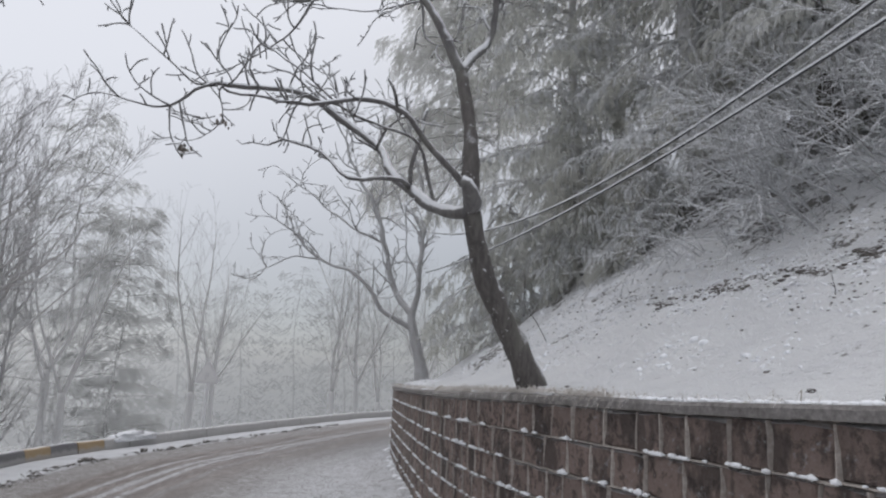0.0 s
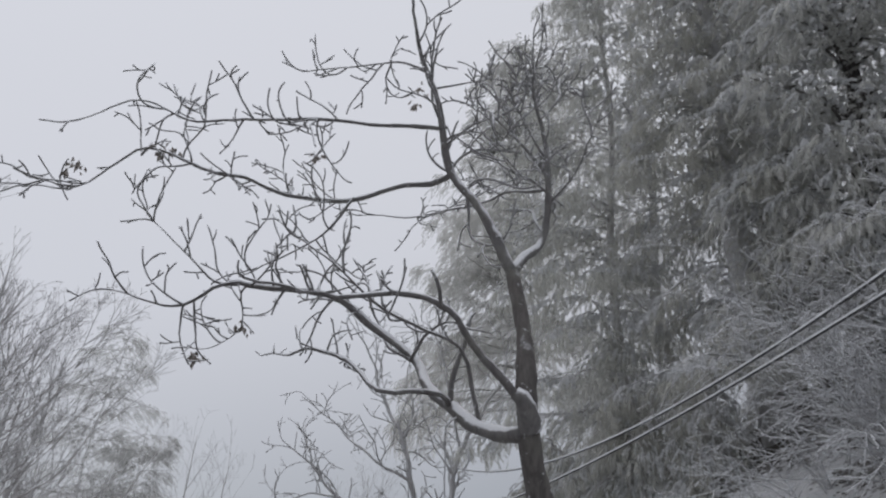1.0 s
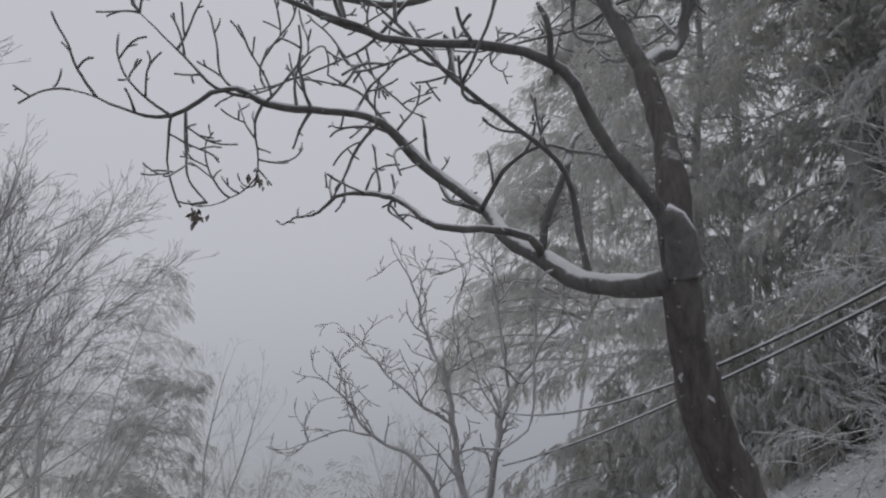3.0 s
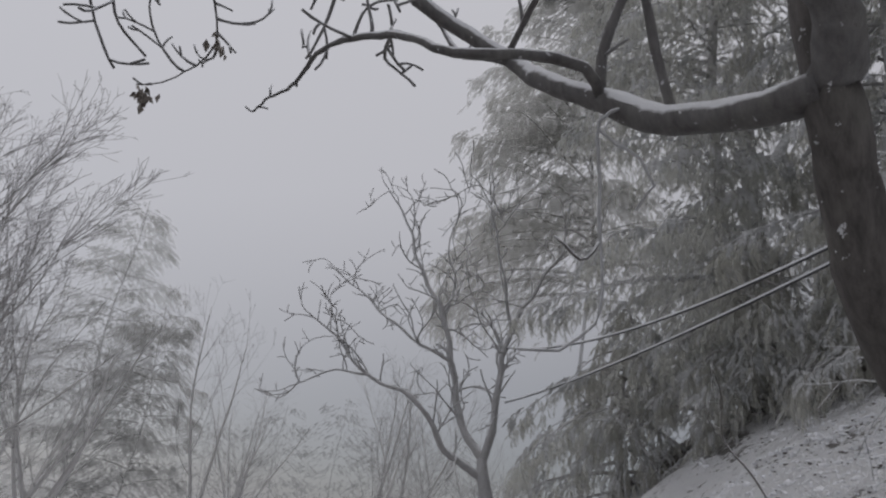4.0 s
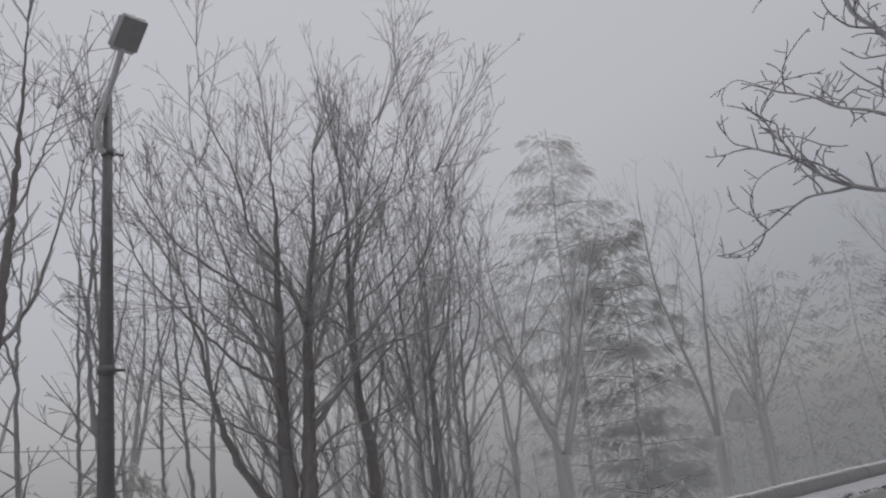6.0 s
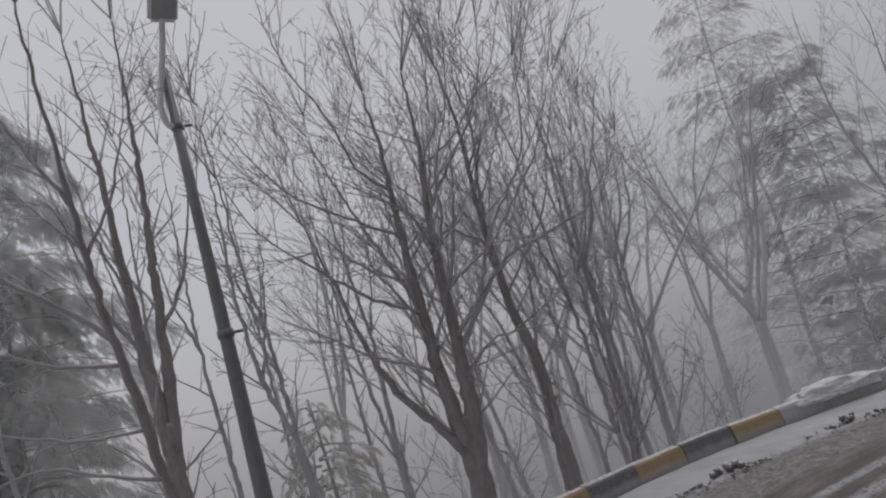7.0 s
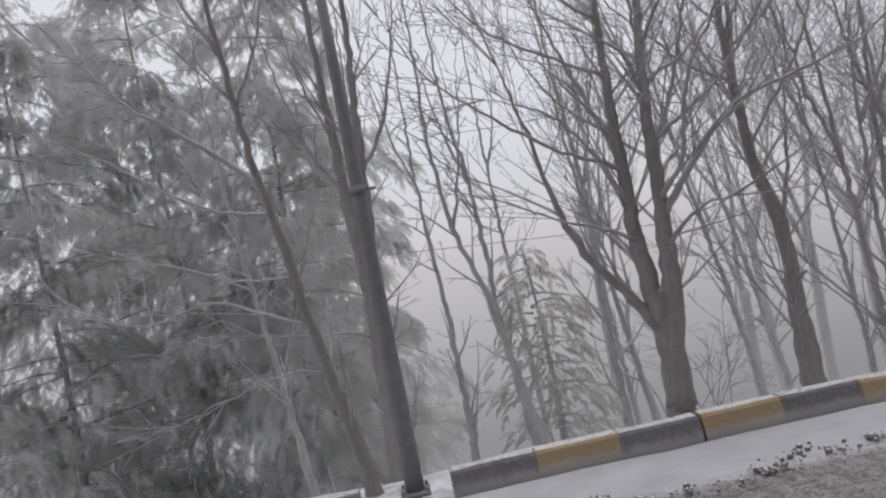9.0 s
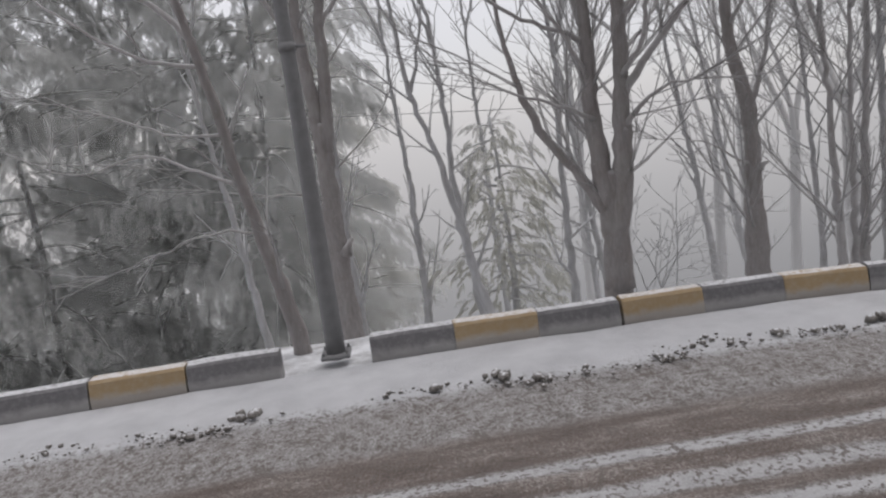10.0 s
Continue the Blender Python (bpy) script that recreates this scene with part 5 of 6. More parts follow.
limbed_tree((-8.14, 11.70, -0.45), 22, (
    ("trunk", KNOBBLY_STEM, 0.122, 0.025, 2.2, 1.1),
    ("limb", [(-8.05, 11.65, 1.37), (-8.04, 11.80, 1.80), (-7.99, 11.87, 2.35), (-7.94, 11.99, 3.09)], 0.032, 0.010, 3.0, 0.8),
    ("limb", [(-7.97, 11.38, 2.56), (-7.99, 11.43, 3.25), (-7.99, 11.65, 4.39), (-7.99, 11.79, 5.22)], 0.045, 0.012, 3.4, 1.0),
    ("limb", [(-8.07, 11.64, 0.75), (-7.89, 11.34, 0.91), (-7.69, 10.99, 1.09), (-7.59, 10.49, 1.18)], 0.016, 0.006, 2.6, 0.5),
    ("knot", [(-8.01, 11.69, 0.73), (-7.94, 11.76, 0.79)], 0.05, 0.025, 0, 0),
) + dome((KNOBBLY_STEM,), 2.0, 4.0, 6, 62, 1.7, 0.020), "bare tree with a knobbly brown trunk", mat="bark_brown")
CLUMP = ((-8.10, 12.85, 0.075, (-8.05, 12.9, 2.3), (-8.1, 13.0, 5.2)), (-7.92, 12.50, 0.06, (-7.9, 12.33, 1.9), (-7.8, 11.9, 5.0)), (-8.0, 12.68, 0.05, (-7.95, 12.65, 2.2), (-7.9, 12.75, 5.2)), (-8.35, 13.3, 0.07, (-8.3, 13.2, 2.2), (-8.3, 13.0, 5.4)),
         (-8.25, 13.7, 0.06, (-8.2, 13.8, 2.2), (-8.2, 14.0, 5.0)), (-8.7, 12.8, 0.05, (-8.6, 12.5, 2.3), (-8.6, 12.1, 5.0)), (-8.8, 14.2, 0.06, (-8.8, 14.3, 2.4), (-8.8, 14.6, 5.0)))
# the farther stems of the clump get bark paled to imitate haze
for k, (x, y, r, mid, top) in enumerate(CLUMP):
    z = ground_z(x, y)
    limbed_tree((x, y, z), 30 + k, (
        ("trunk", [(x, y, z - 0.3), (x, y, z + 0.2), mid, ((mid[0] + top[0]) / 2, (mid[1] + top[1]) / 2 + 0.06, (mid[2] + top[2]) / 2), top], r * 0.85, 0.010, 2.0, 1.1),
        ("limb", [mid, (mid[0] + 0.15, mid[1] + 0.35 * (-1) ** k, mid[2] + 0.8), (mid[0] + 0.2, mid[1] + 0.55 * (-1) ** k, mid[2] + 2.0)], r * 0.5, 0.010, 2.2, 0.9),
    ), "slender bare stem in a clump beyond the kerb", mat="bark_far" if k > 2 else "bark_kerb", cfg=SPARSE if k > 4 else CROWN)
limbed_tree((-6.55, 7.04, -0.1), 41, (
    ("trunk", [(-6.6, 7.10, -0.4), (-6.57, 7.08, 0.0), (-6.53, 7.03, 0.35), (-6.49, 6.95, 0.75), (-6.43, 6.85, 1.41), (-6.38, 6.75, 2.08), (-6.32, 6.67, 2.65), (-6.26, 6.60, 3.38), (-6.20, 6.54, 4.12), (-6.2, 6.5, 5.0)], 0.066, 0.018, 1.6, 0.9),
    ("limb", [(-6.36, 6.72, 2.36), (-6.44, 6.52, 2.60), (-6.48, 6.14, 2.94), (-6.52, 5.79, 3.22), (-6.56, 5.50, 3.59), (-6.60, 5.16, 3.82)], 0.030, 0.007, 2.6, 0.7),
    ("limb", [(-6.39, 6.77, 2.18), (-6.53, 6.33, 2.29), (-6.65, 5.92, 2.55), (-6.78, 5.50, 2.87), (-6.90, 4.98, 3.20)], 0.020, 0.006, 3.0, 0.6),
    ("limb", [(-6.44, 6.87, 1.32), (-6.59, 6.54, 1.44), (-6.72, 6.12, 1.62), (-6.86, 5.51, 1.55), (-7.00, 4.94, 1.79)], 0.018, 0.006, 3.0, 0.6),
    ("limb", [(-6.42, 6.82, 1.7), (-6.6, 6.4, 1.75), (-6.8, 5.9, 1.95), (-7.0, 5.2, 2.2)], 0.015, 0.005, 3.2, 0.6),
    ("limb", [(-6.47, 6.93, 0.95), (-6.5, 6.6, 0.98), (-6.55, 6.2, 0.9), (-6.6, 5.7, 0.75)], 0.013, 0.005, 2.4, 0.5),
    ("limb", [(-6.26, 6.6, 3.4), (-6.3, 6.3, 4.0), (-6.35, 6.0, 4.7)], 0.022, 0.008, 2.6, 0.8),
    ("limb", [(-6.3, 6.64, 3.0), (-6.2, 6.9, 3.5), (-6.2, 7.1, 4.2)], 0.018, 0.007, 2.6, 0.7),
), "slim leaning bare tree behind the gap in the kerb", mat="bark_brown", cfg=SPARSE)
limbed_tree((-8.7, 7.27, -0.75), 42, (
    ("trunk", [(-8.72, 7.26, -1.1), (-8.7, 7.27, -0.7), (-8.7, 7.28, 0.0), (-8.7, 7.29, 0.8), (-8.7, 7.31, 1.75)], 0.150, 0.19, 0, 0),
    ("stem", [(-8.7, 7.29, 1.45), (-8.7, 7.25, 2.1), (-8.7, 7.22, 2.8), (-8.7, 7.20, 3.6), (-8.68, 7.17, 4.6), (-8.7, 7.08, 6.2)], 0.088, 0.018, 2.4, 0.9),
    ("stem", [(-8.7, 7.33, 1.45), (-8.7, 7.40, 2.1), (-8.7, 7.46, 2.8), (-8.7, 7.52, 3.6), (-8.72, 7.59, 4.6), (-8.7, 7.64, 6.4)], 0.080, 0.018, 2.4, 0.9),
    ("limb", [(-8.7, 7.23, 2.5), (-8.6, 6.95, 3.0), (-8.5, 6.75, 3.8), (-8.5, 6.6, 4.6)], 0.030, 0.008, 2.8, 0.8),
    ("limb", [(-8.7, 7.45, 2.7), (-8.75, 7.80, 3.3), (-8.8, 8.05, 4.2), (-8.8, 8.2, 5.0)], 0.030, 0.008, 2.8, 0.8),
    ("limb", [(-8.7, 7.21, 3.1), (-8.5, 7.0, 3.7), (-8.4, 6.85, 4.6)], 0.022, 0.007, 2.6, 0.7),
    ("limb", [(-8.7, 7.29, 0.9), (-8.5, 7.0, 1.05), (-8.4, 6.6, 1.1), (-8.3, 6.1, 1.25)], 0.020, 0.006, 2.0, 0.6),
    ("limb", [(-8.7, 7.30, 1.2), (-8.6, 7.65, 1.45), (-8.5, 8.0, 1.85)], 0.018, 0.006, 2.2, 0.6),
    ("knot", [(-8.62, 7.36, 0.35), (-8.56, 7.46, 0.50)], 0.075, 0.04, 0, 0),
), "bare tree with a swollen base behind the lamp post", mat="bark_brown", cfg=SPARSE)
THIN = (((-8.50, 8.93, -0.9), (-8.46, 8.66, 0.26), (-8.42, 8.50, 1.14), (-8.38, 8.27, 1.92), (-8.34, 8.18, 2.85), (-8.30, 8.19, 3.65), (-8.3, 8.2, 5.2)),
        ((-8.90, 8.85, -1.1), (-8.90, 8.66, 0.78), (-8.90, 8.64, 1.76), (-8.90, 8.60, 2.42), (-8.90, 8.48, 3.45), (-8.90, 8.46, 4.47), (-8.9, 8.4, 5.4)),
        ((-9.00, 9.95, -1.1), (-9.00, 9.90, 0.25), (-9.00, 9.90, 1.22), (-9.00, 9.93, 2.15), (-9.0, 9.8, 3.6), (-9.0, 9.8, 5.2)),
        ((-10.2, 8.2, -1.6), (-10.2, 8.2, 0.6), (-10.15, 8.1, 2.6), (-10.1, 8.15, 5.4)),
        ((-10.6, 10.9, -1.8), (-10.6, 10.6, 0.4), (-10.5, 10.3, 2.4), (-10.5, 10.1, 5.4)),
        ((-10.2, 12.3, -1.6), (-10.2, 12.0, 0.4), (-10.1, 11.6, 2.6), (-10.1, 11.3, 5.4)),
        ((-11.6, 9.5, -2.2), (-11.6, 9.4, 0.6), (-11.5, 9.3, 2.8), (-11.5, 9.3, 6.0)),
        ((-11.4, 13.4, -2.2), (-11.4, 13.0, 0.4), (-11.3, 12.5, 3.0), (-11.2, 12.1, 6.0)),
        ((-9.8, 6.2, -1.6), (-9.8, 6.0, 0.6), (-9.7, 5.8, 2.6), (-9.7, 5.7, 5.4)),
        ((-9.4, 7.4, -1.4), (-9.4, 7.35, 0.8), (-9.35, 7.4, 2.6), (-9.3, 7.5, 5.2)),
        ((-12.4, 11.2, -2.6), (-12.4, 11.0, 0.6), (-12.3, 10.9, 3.0), (-12.3, 10.7, 6.2)))
# slope trees are paled in bark and twigs in place of haze
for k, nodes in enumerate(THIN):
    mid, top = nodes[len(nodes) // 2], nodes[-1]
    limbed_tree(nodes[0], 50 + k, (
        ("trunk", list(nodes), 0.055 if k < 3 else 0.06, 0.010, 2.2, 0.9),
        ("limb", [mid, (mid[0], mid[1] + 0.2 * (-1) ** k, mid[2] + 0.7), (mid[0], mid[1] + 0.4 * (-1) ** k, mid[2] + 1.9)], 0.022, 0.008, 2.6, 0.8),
    ), "thin bare tree, paled for haze, on the slope below the road", mat="bark_far", cfg=SPARSE, tip=0.0045)


# ---------------------------------------------------------------- evergreens
def spray(rng, blades=12, length=0.30, width=0.022, hang=0.75):
    """A drooping plume of narrow leaves on both sides of a short axis along +x: vertices and faces."""
    v, f = [], []
    for k in range(blades):
        s = (k + 0.5) / blades
        base = np.array([s * length * 0.75, 0, -0.30 * length * s * s])
        side = 1 if k % 2 else -1
        d = unit(np.array([0.85, side * rng.uniform(0.15, 0.65) * (1.1 - 0.5 * s), rng.uniform(-hang, 0.10) - 0.25 * s]))
        n_ = unit(np.cross(d, rng.normal(size=3)))
        L = length * rng.uniform(0.22, 0.40) * (1.15 - 0.5 * s)
        w = width * rng.uniform(0.7, 1.3)
        i = len(v)
        v += [base + n_ * w, base + d * L - [0, 0, L * 0.2], base - n_ * w]
        f += [(i, i + 1, i + 2)]
    return np.array(v), np.array(f)


def place_sprays(rng, kinds, spots):
    """spots: rows of place, heading (radians), droop, size. One vertex and face array for all."""
    vs, fs, n = [], [], 0
    for at, head, droop, size in spots:
        v, f = kinds[rng.integers(len(kinds))]
        c, s = math.cos(head), math.sin(head)
        cd, sd = math.cos(droop), math.sin(droop)
        x = v[:, 0] * cd + v[:, 2] * sd
        z = -v[:, 0] * sd + v[:, 2] * cd
        w = np.stack([x * c - v[:, 1] * s, x * s + v[:, 1] * c, z], 1) * size + at
        vs.append(w)
        fs.append(f + n)
        n += len(v)
    return np.concatenate(vs), np.concatenate(fs).tolist()


def evergreen(at, seed, height, radius, leaf, bark, label, group="", low=0.08, boughs=70, per=26, droop=0.5, size=1.0, blades=18, shape=0.8, leaf_w=0.0095, aim=None, name="tree", top="leaf_snow", load=0.36, stout=1.0, fluff=1.0, hang=0.75, split=False, arm=""):
    """A trunk, rising-then-drooping boughs, and sprays of small leaves in open layers. aim: the side (radians) on which
    boughs are thicker.
    """
    rng = np.random.default_rng(seed)
    tree = thing(name, at, label, "tree", group)
    o = np.array(at, float)
    t = Tubes()
    z = np.linspace(-0.4, height, 14)
    pts = o + np.stack([0.10 * np.sin(z * 0.9 + seed), 0.10 * np.cos(z * 0.7 + seed), z], 1)
    t.add(pts, np.maximum(stout * 0.021 * height ** 0.9 * (1 - np.clip(z, 0, None) / height) ** 0.8, 0.02), 9, 0.04, rng)
    t.make("trunk", M[bark], tree, "", at)
    kinds = [spray(rng, blades, 0.36, leaf_w, hang) for _ in range(7)]
    arms, spots, laden = Tubes(), [], []
    for k in range(boughs):
        f = low + (0.985 - low) * ((k + rng.random()) / boughs)
        a = k * 2.39996 + rng.uniform(-0.4, 0.4)
        if aim is not None and rng.random() < 0.55:
            a = aim + rng.normal(0, 0.7)
        reach = radius * ((1 - f) ** shape * 0.92 + 0.10) * rng.uniform(0.6, 1.12)
        if reach < 0.15:
            reach = 0.15
        start = o + np.array([0, 0, f * height])
        d = np.array([math.cos(a), math.sin(a), rng.uniform(0.05, 0.4)])
        n = max(4, int(reach / 0.25))
        line = wander(rng, start, d, reach, reach / n, 0.06, -0.55 * droop / n * 2.2)
        wood = Tubes() if split else arms
        if arm != "none":
            wood.add(line, np.linspace(0.012 + reach * 0.010, 0.004, len(line)), 4, cap=False)
        if split:
            wood.make("bough", M[arm or bark], tree, "", at)
        cnt = int(1.32 * per * (0.35 + reach / radius))
        across = np.array([-math.sin(a), math.cos(a), 0.0])
        for _ in range(cnt):
            s = rng.random() ** 0.65
            i = min(len(line) - 2, int(s * (len(line) - 1)))
            u = s * (len(line) - 1) - i
            p_ = line[i] * (1 - u) + line[i + 1] * u
            # a flat fan of branchlets, widest past the middle of the bough
            wide = fluff * (0.05 + 0.15 * reach * math.sin(math.pi * min(1.0, 0.12 + 0.85 * s)))
            off = rng.normal(0, wide)
            p_ = p_ + across * off - [0, 0, 0.35 * droop * abs(off)]
            head = a + float(np.clip(off / wide, -1.5, 1.5)) * 0.5 + rng.normal(0, 0.35)
            snowy = noise.noise(Vector(p_) * 1.5) * 0.6 + load
            if rng.random() < snowy:
                laden.append((p_ + [0, 0, rng.uniform(0.01, 0.06)], head, droop * rng.uniform(0.2, 0.9) * (0.4 + s), size * rng.uniform(0.6, 1.0)))
            else:
                spots.append((p_ - [0, 0, abs(rng.normal(0, 0.11 * fluff))], head + rng.normal(0, 0.3), droop * rng.uniform(0.4, 1.5) * (0.4 + s), size * rng.uniform(0.7, 1.3)))
    v, f = place_sprays(rng, kinds, spots)
    if not split and arms.count:
        tagged(arms.make("bough_wood", M[arm or bark], tree, "", at), kind="stuff")
    tagged(mesh_object("crown", v - o, f, M[leaf], tree, "layered drooping foliage"), kind="stuff")
    kinds = [spray(rng, blades, 0.34, leaf_w * 1.7) for _ in range(7)]
    v, f = place_sprays(rng, kinds, laden)
    tagged(mesh_object("snow_load", v - o, f, M[top], tree, "foliage buried under snow"), kind="stuff")
    return tree


BANK_TREES = "snow-laden evergreens on the bank"


def bank(x, y):
    return (x, y, ground_z(x, y) - 0.1)


# farther cedars imitate haze with paler, more see-through foliage; the snow load is snow
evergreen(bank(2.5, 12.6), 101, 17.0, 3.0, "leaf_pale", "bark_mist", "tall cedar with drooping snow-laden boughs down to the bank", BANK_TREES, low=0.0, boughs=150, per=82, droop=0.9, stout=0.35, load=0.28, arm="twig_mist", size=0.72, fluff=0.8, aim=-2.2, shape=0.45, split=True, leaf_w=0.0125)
evergreen(bank(1.5, 18.6), 102, 18.5, 4.4, "leaf_far", "twig_mist", "tall cedar paled for haze at the bend of the road", BANK_TREES, stout=0.18, fluff=1.3, top="leaf_far", low=0.30, boughs=110, per=110, droop=0.6, shape=0.40, size=1.15, leaf_w=0.020, hang=0.55, blades=14, aim=-2.4)
evergreen(bank(4.0, 10.4), 103, 15.0, 2.5, "leaf_mid", "bark_far", "snowy cedar rising out of the bank's scrub", BANK_TREES, low=0.04, boughs=115, per=80, droop=0.85, size=0.74, fluff=0.85, aim=-2.0, shape=0.42, split=True, leaf_w=0.0125)
evergreen(bank(5.0, 8.4), 104, 10.5, 2.5, "leaf_near", "bark", "dark broad-leaved evergreen dusted with snow", BANK_TREES, low=0.10, boughs=120, per=55, droop=0.6, aim=-2.2, leaf_w=0.012, shape=0.42, split=True)
evergreen(bank(6.2, 6.4), 105, 8.0, 2.4, "leaf_near", "bark", "dark evergreen standing high on the bank", BANK_TREES, low=0.12, boughs=95, per=50, droop=0.6, aim=-2.6, leaf_w=0.013, shape=0.5)
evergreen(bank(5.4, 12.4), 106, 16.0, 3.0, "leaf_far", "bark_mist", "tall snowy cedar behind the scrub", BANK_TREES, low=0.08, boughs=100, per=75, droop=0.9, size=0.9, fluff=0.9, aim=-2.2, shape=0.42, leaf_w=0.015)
evergreen(bank(4.2, 15.8), 107, 13.0, 3.0, "leaf_far", "bark_far", "haze-paled cedar in the second row on the bank", BANK_TREES, low=0.08, boughs=80, per=40, droop=0.75, size=1.05, blades=12, leaf_w=0.024, aim=-2.3)
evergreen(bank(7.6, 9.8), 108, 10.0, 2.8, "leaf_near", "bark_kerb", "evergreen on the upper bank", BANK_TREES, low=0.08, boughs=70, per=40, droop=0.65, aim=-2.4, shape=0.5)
evergreen(bank(7.0, 14.5), 109, 13.0, 3.0, "leaf_far", "bark_far", "haze-paled cedar high up the bank", BANK_TREES, low=0.12, boughs=60, per=40, droop=0.75, size=1.2, blades=12, leaf_w=0.024, aim=-2.4)
evergreen(bank(8.6, 5.0), 110, 9.0, 2.8, "leaf_near", "bark_kerb", "evergreen on the crest of the bank", BANK_TREES, low=0.10, boughs=60, per=40, droop=0.65, aim=-3.0, shape=0.5)

for seed, x, y, h, r in ((111, 1.35, 12.9, 2.6, 1.5), (112, 2.3, 11.2, 2.3, 1.3), (113, 3.0, 10.0, 2.0, 1.2)):
    evergreen(bank(x, y), seed, h, r, "leaf_mid", "bark_kerb", "young cedar bowed down with snow under taller ones", BANK_TREES, low=0.0, boughs=34, per=45, droop=1.0, size=0.7, shape=0.5, fluff=0.9)

VALLEY_TREES = "evergreens in the valley"


def rooted(x, y, top, low_z):
    """Base, height and the share of the trunk below the lowest boughs, for a tree whose top and skirt heights are known."""
    z = ground_z(x, y) - 0.1
    return (x, y, z), top - z, (low_z - z) / (top - z)


# mist over the valley is painted as pale, part see-through foliage
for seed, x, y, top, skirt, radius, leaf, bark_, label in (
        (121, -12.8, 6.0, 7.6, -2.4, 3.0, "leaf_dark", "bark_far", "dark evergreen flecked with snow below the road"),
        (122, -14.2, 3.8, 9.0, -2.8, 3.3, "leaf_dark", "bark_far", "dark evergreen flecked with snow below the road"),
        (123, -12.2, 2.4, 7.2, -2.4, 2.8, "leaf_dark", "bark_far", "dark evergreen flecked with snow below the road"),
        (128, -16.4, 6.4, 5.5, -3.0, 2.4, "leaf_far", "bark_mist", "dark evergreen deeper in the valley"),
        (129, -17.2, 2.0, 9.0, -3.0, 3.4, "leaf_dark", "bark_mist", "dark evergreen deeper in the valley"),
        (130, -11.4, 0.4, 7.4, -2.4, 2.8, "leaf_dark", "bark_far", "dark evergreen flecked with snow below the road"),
        (126, -13.6, 26.3, 11.6, -2.0, 3.3, "leaf_mist", "bark_mist", "tall fir paled to look deep in mist"),
        (127, -10.8, 24.5, 7.2, -3.0, 2.6, "leaf_mist", "bark_mist", "smaller fir paled to look deep in mist")):
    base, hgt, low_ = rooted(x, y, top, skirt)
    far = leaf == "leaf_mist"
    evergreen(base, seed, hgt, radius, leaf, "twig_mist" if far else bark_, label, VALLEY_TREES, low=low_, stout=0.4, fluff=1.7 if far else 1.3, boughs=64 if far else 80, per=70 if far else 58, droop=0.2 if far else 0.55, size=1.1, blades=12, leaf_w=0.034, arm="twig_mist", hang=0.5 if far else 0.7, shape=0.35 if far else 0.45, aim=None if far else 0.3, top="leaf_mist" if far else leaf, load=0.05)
# the edge of a wood across the bend, mist imitated by dim, see-through leaves
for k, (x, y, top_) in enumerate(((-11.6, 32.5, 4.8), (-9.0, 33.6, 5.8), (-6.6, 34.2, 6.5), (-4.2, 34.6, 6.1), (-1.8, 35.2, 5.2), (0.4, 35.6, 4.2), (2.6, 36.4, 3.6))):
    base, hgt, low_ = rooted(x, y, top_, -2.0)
    evergreen(base, 140 + k, hgt, 2.7, "leaf_dim", "leaf_dim", "evergreen at a wood's edge, mist painted into its colour", "wood in the mist", low=max(low_, 0.05), stout=0.4, boughs=40, per=26, droop=0.15, size=1.0, blades=12, leaf_w=0.022, shape=0.35, hang=0.5, fluff=2.0, top="leaf_dim", load=0.0, arm="none")
base, hgt, low_ = rooted(-10.2, 9.3, 1.6, -0.9)
evergreen(base, 125, hgt, 1.1, "leaf_mid", "bark_far", "small broad-leaved evergreen with snowy leaf rosettes", VALLEY_TREES, low=low_, boughs=32, per=14, droop=0.4, leaf_w=0.018, size=0.8, shape=0.35, top="leaf_far")

# bare trees, the mist on them imitated by pale bark and see-through twigs
MIST = "bare trees in the mist"
MIST_CFG = ((0.40, 0.06, 0.035, 0.03, 3.0, 36, 0.50, 5), (0.28, 0.09, 0.05, 0.05, 3.0, 38, 0.5, 3), (0.25, 0.12, 0.05, 0.06, 2.4, 38, 0.5, 3), (0.20, 0.12, 0.05, 0.06, 0, 38, 0.5, 3))
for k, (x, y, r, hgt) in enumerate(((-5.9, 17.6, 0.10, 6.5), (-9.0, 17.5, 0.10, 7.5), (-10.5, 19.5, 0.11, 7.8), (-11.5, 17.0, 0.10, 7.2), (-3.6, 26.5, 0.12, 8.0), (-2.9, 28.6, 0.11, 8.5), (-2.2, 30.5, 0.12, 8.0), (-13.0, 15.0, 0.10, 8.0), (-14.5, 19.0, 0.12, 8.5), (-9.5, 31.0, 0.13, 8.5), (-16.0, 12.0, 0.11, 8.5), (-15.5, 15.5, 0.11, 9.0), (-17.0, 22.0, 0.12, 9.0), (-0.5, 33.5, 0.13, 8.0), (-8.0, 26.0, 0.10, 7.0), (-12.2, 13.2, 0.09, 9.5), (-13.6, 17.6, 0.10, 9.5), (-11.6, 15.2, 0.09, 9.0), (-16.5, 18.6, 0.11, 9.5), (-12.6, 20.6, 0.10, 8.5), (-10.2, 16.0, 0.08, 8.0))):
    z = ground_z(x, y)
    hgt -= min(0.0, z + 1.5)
    fan_tree((x, y, z), 200 + k, hgt, r, 1.2 + 0.5 * (k % 3) - min(0.0, z + 1.0), 2 + k % 3, (0.1 * math.sin(k), 0.1 * math.cos(k * 2)), mat="bark_mist", label="bare tree with mist painted into its pale bark", group=MIST, spread_=14 + 9 * (k % 3), cfg=MIST_CFG)


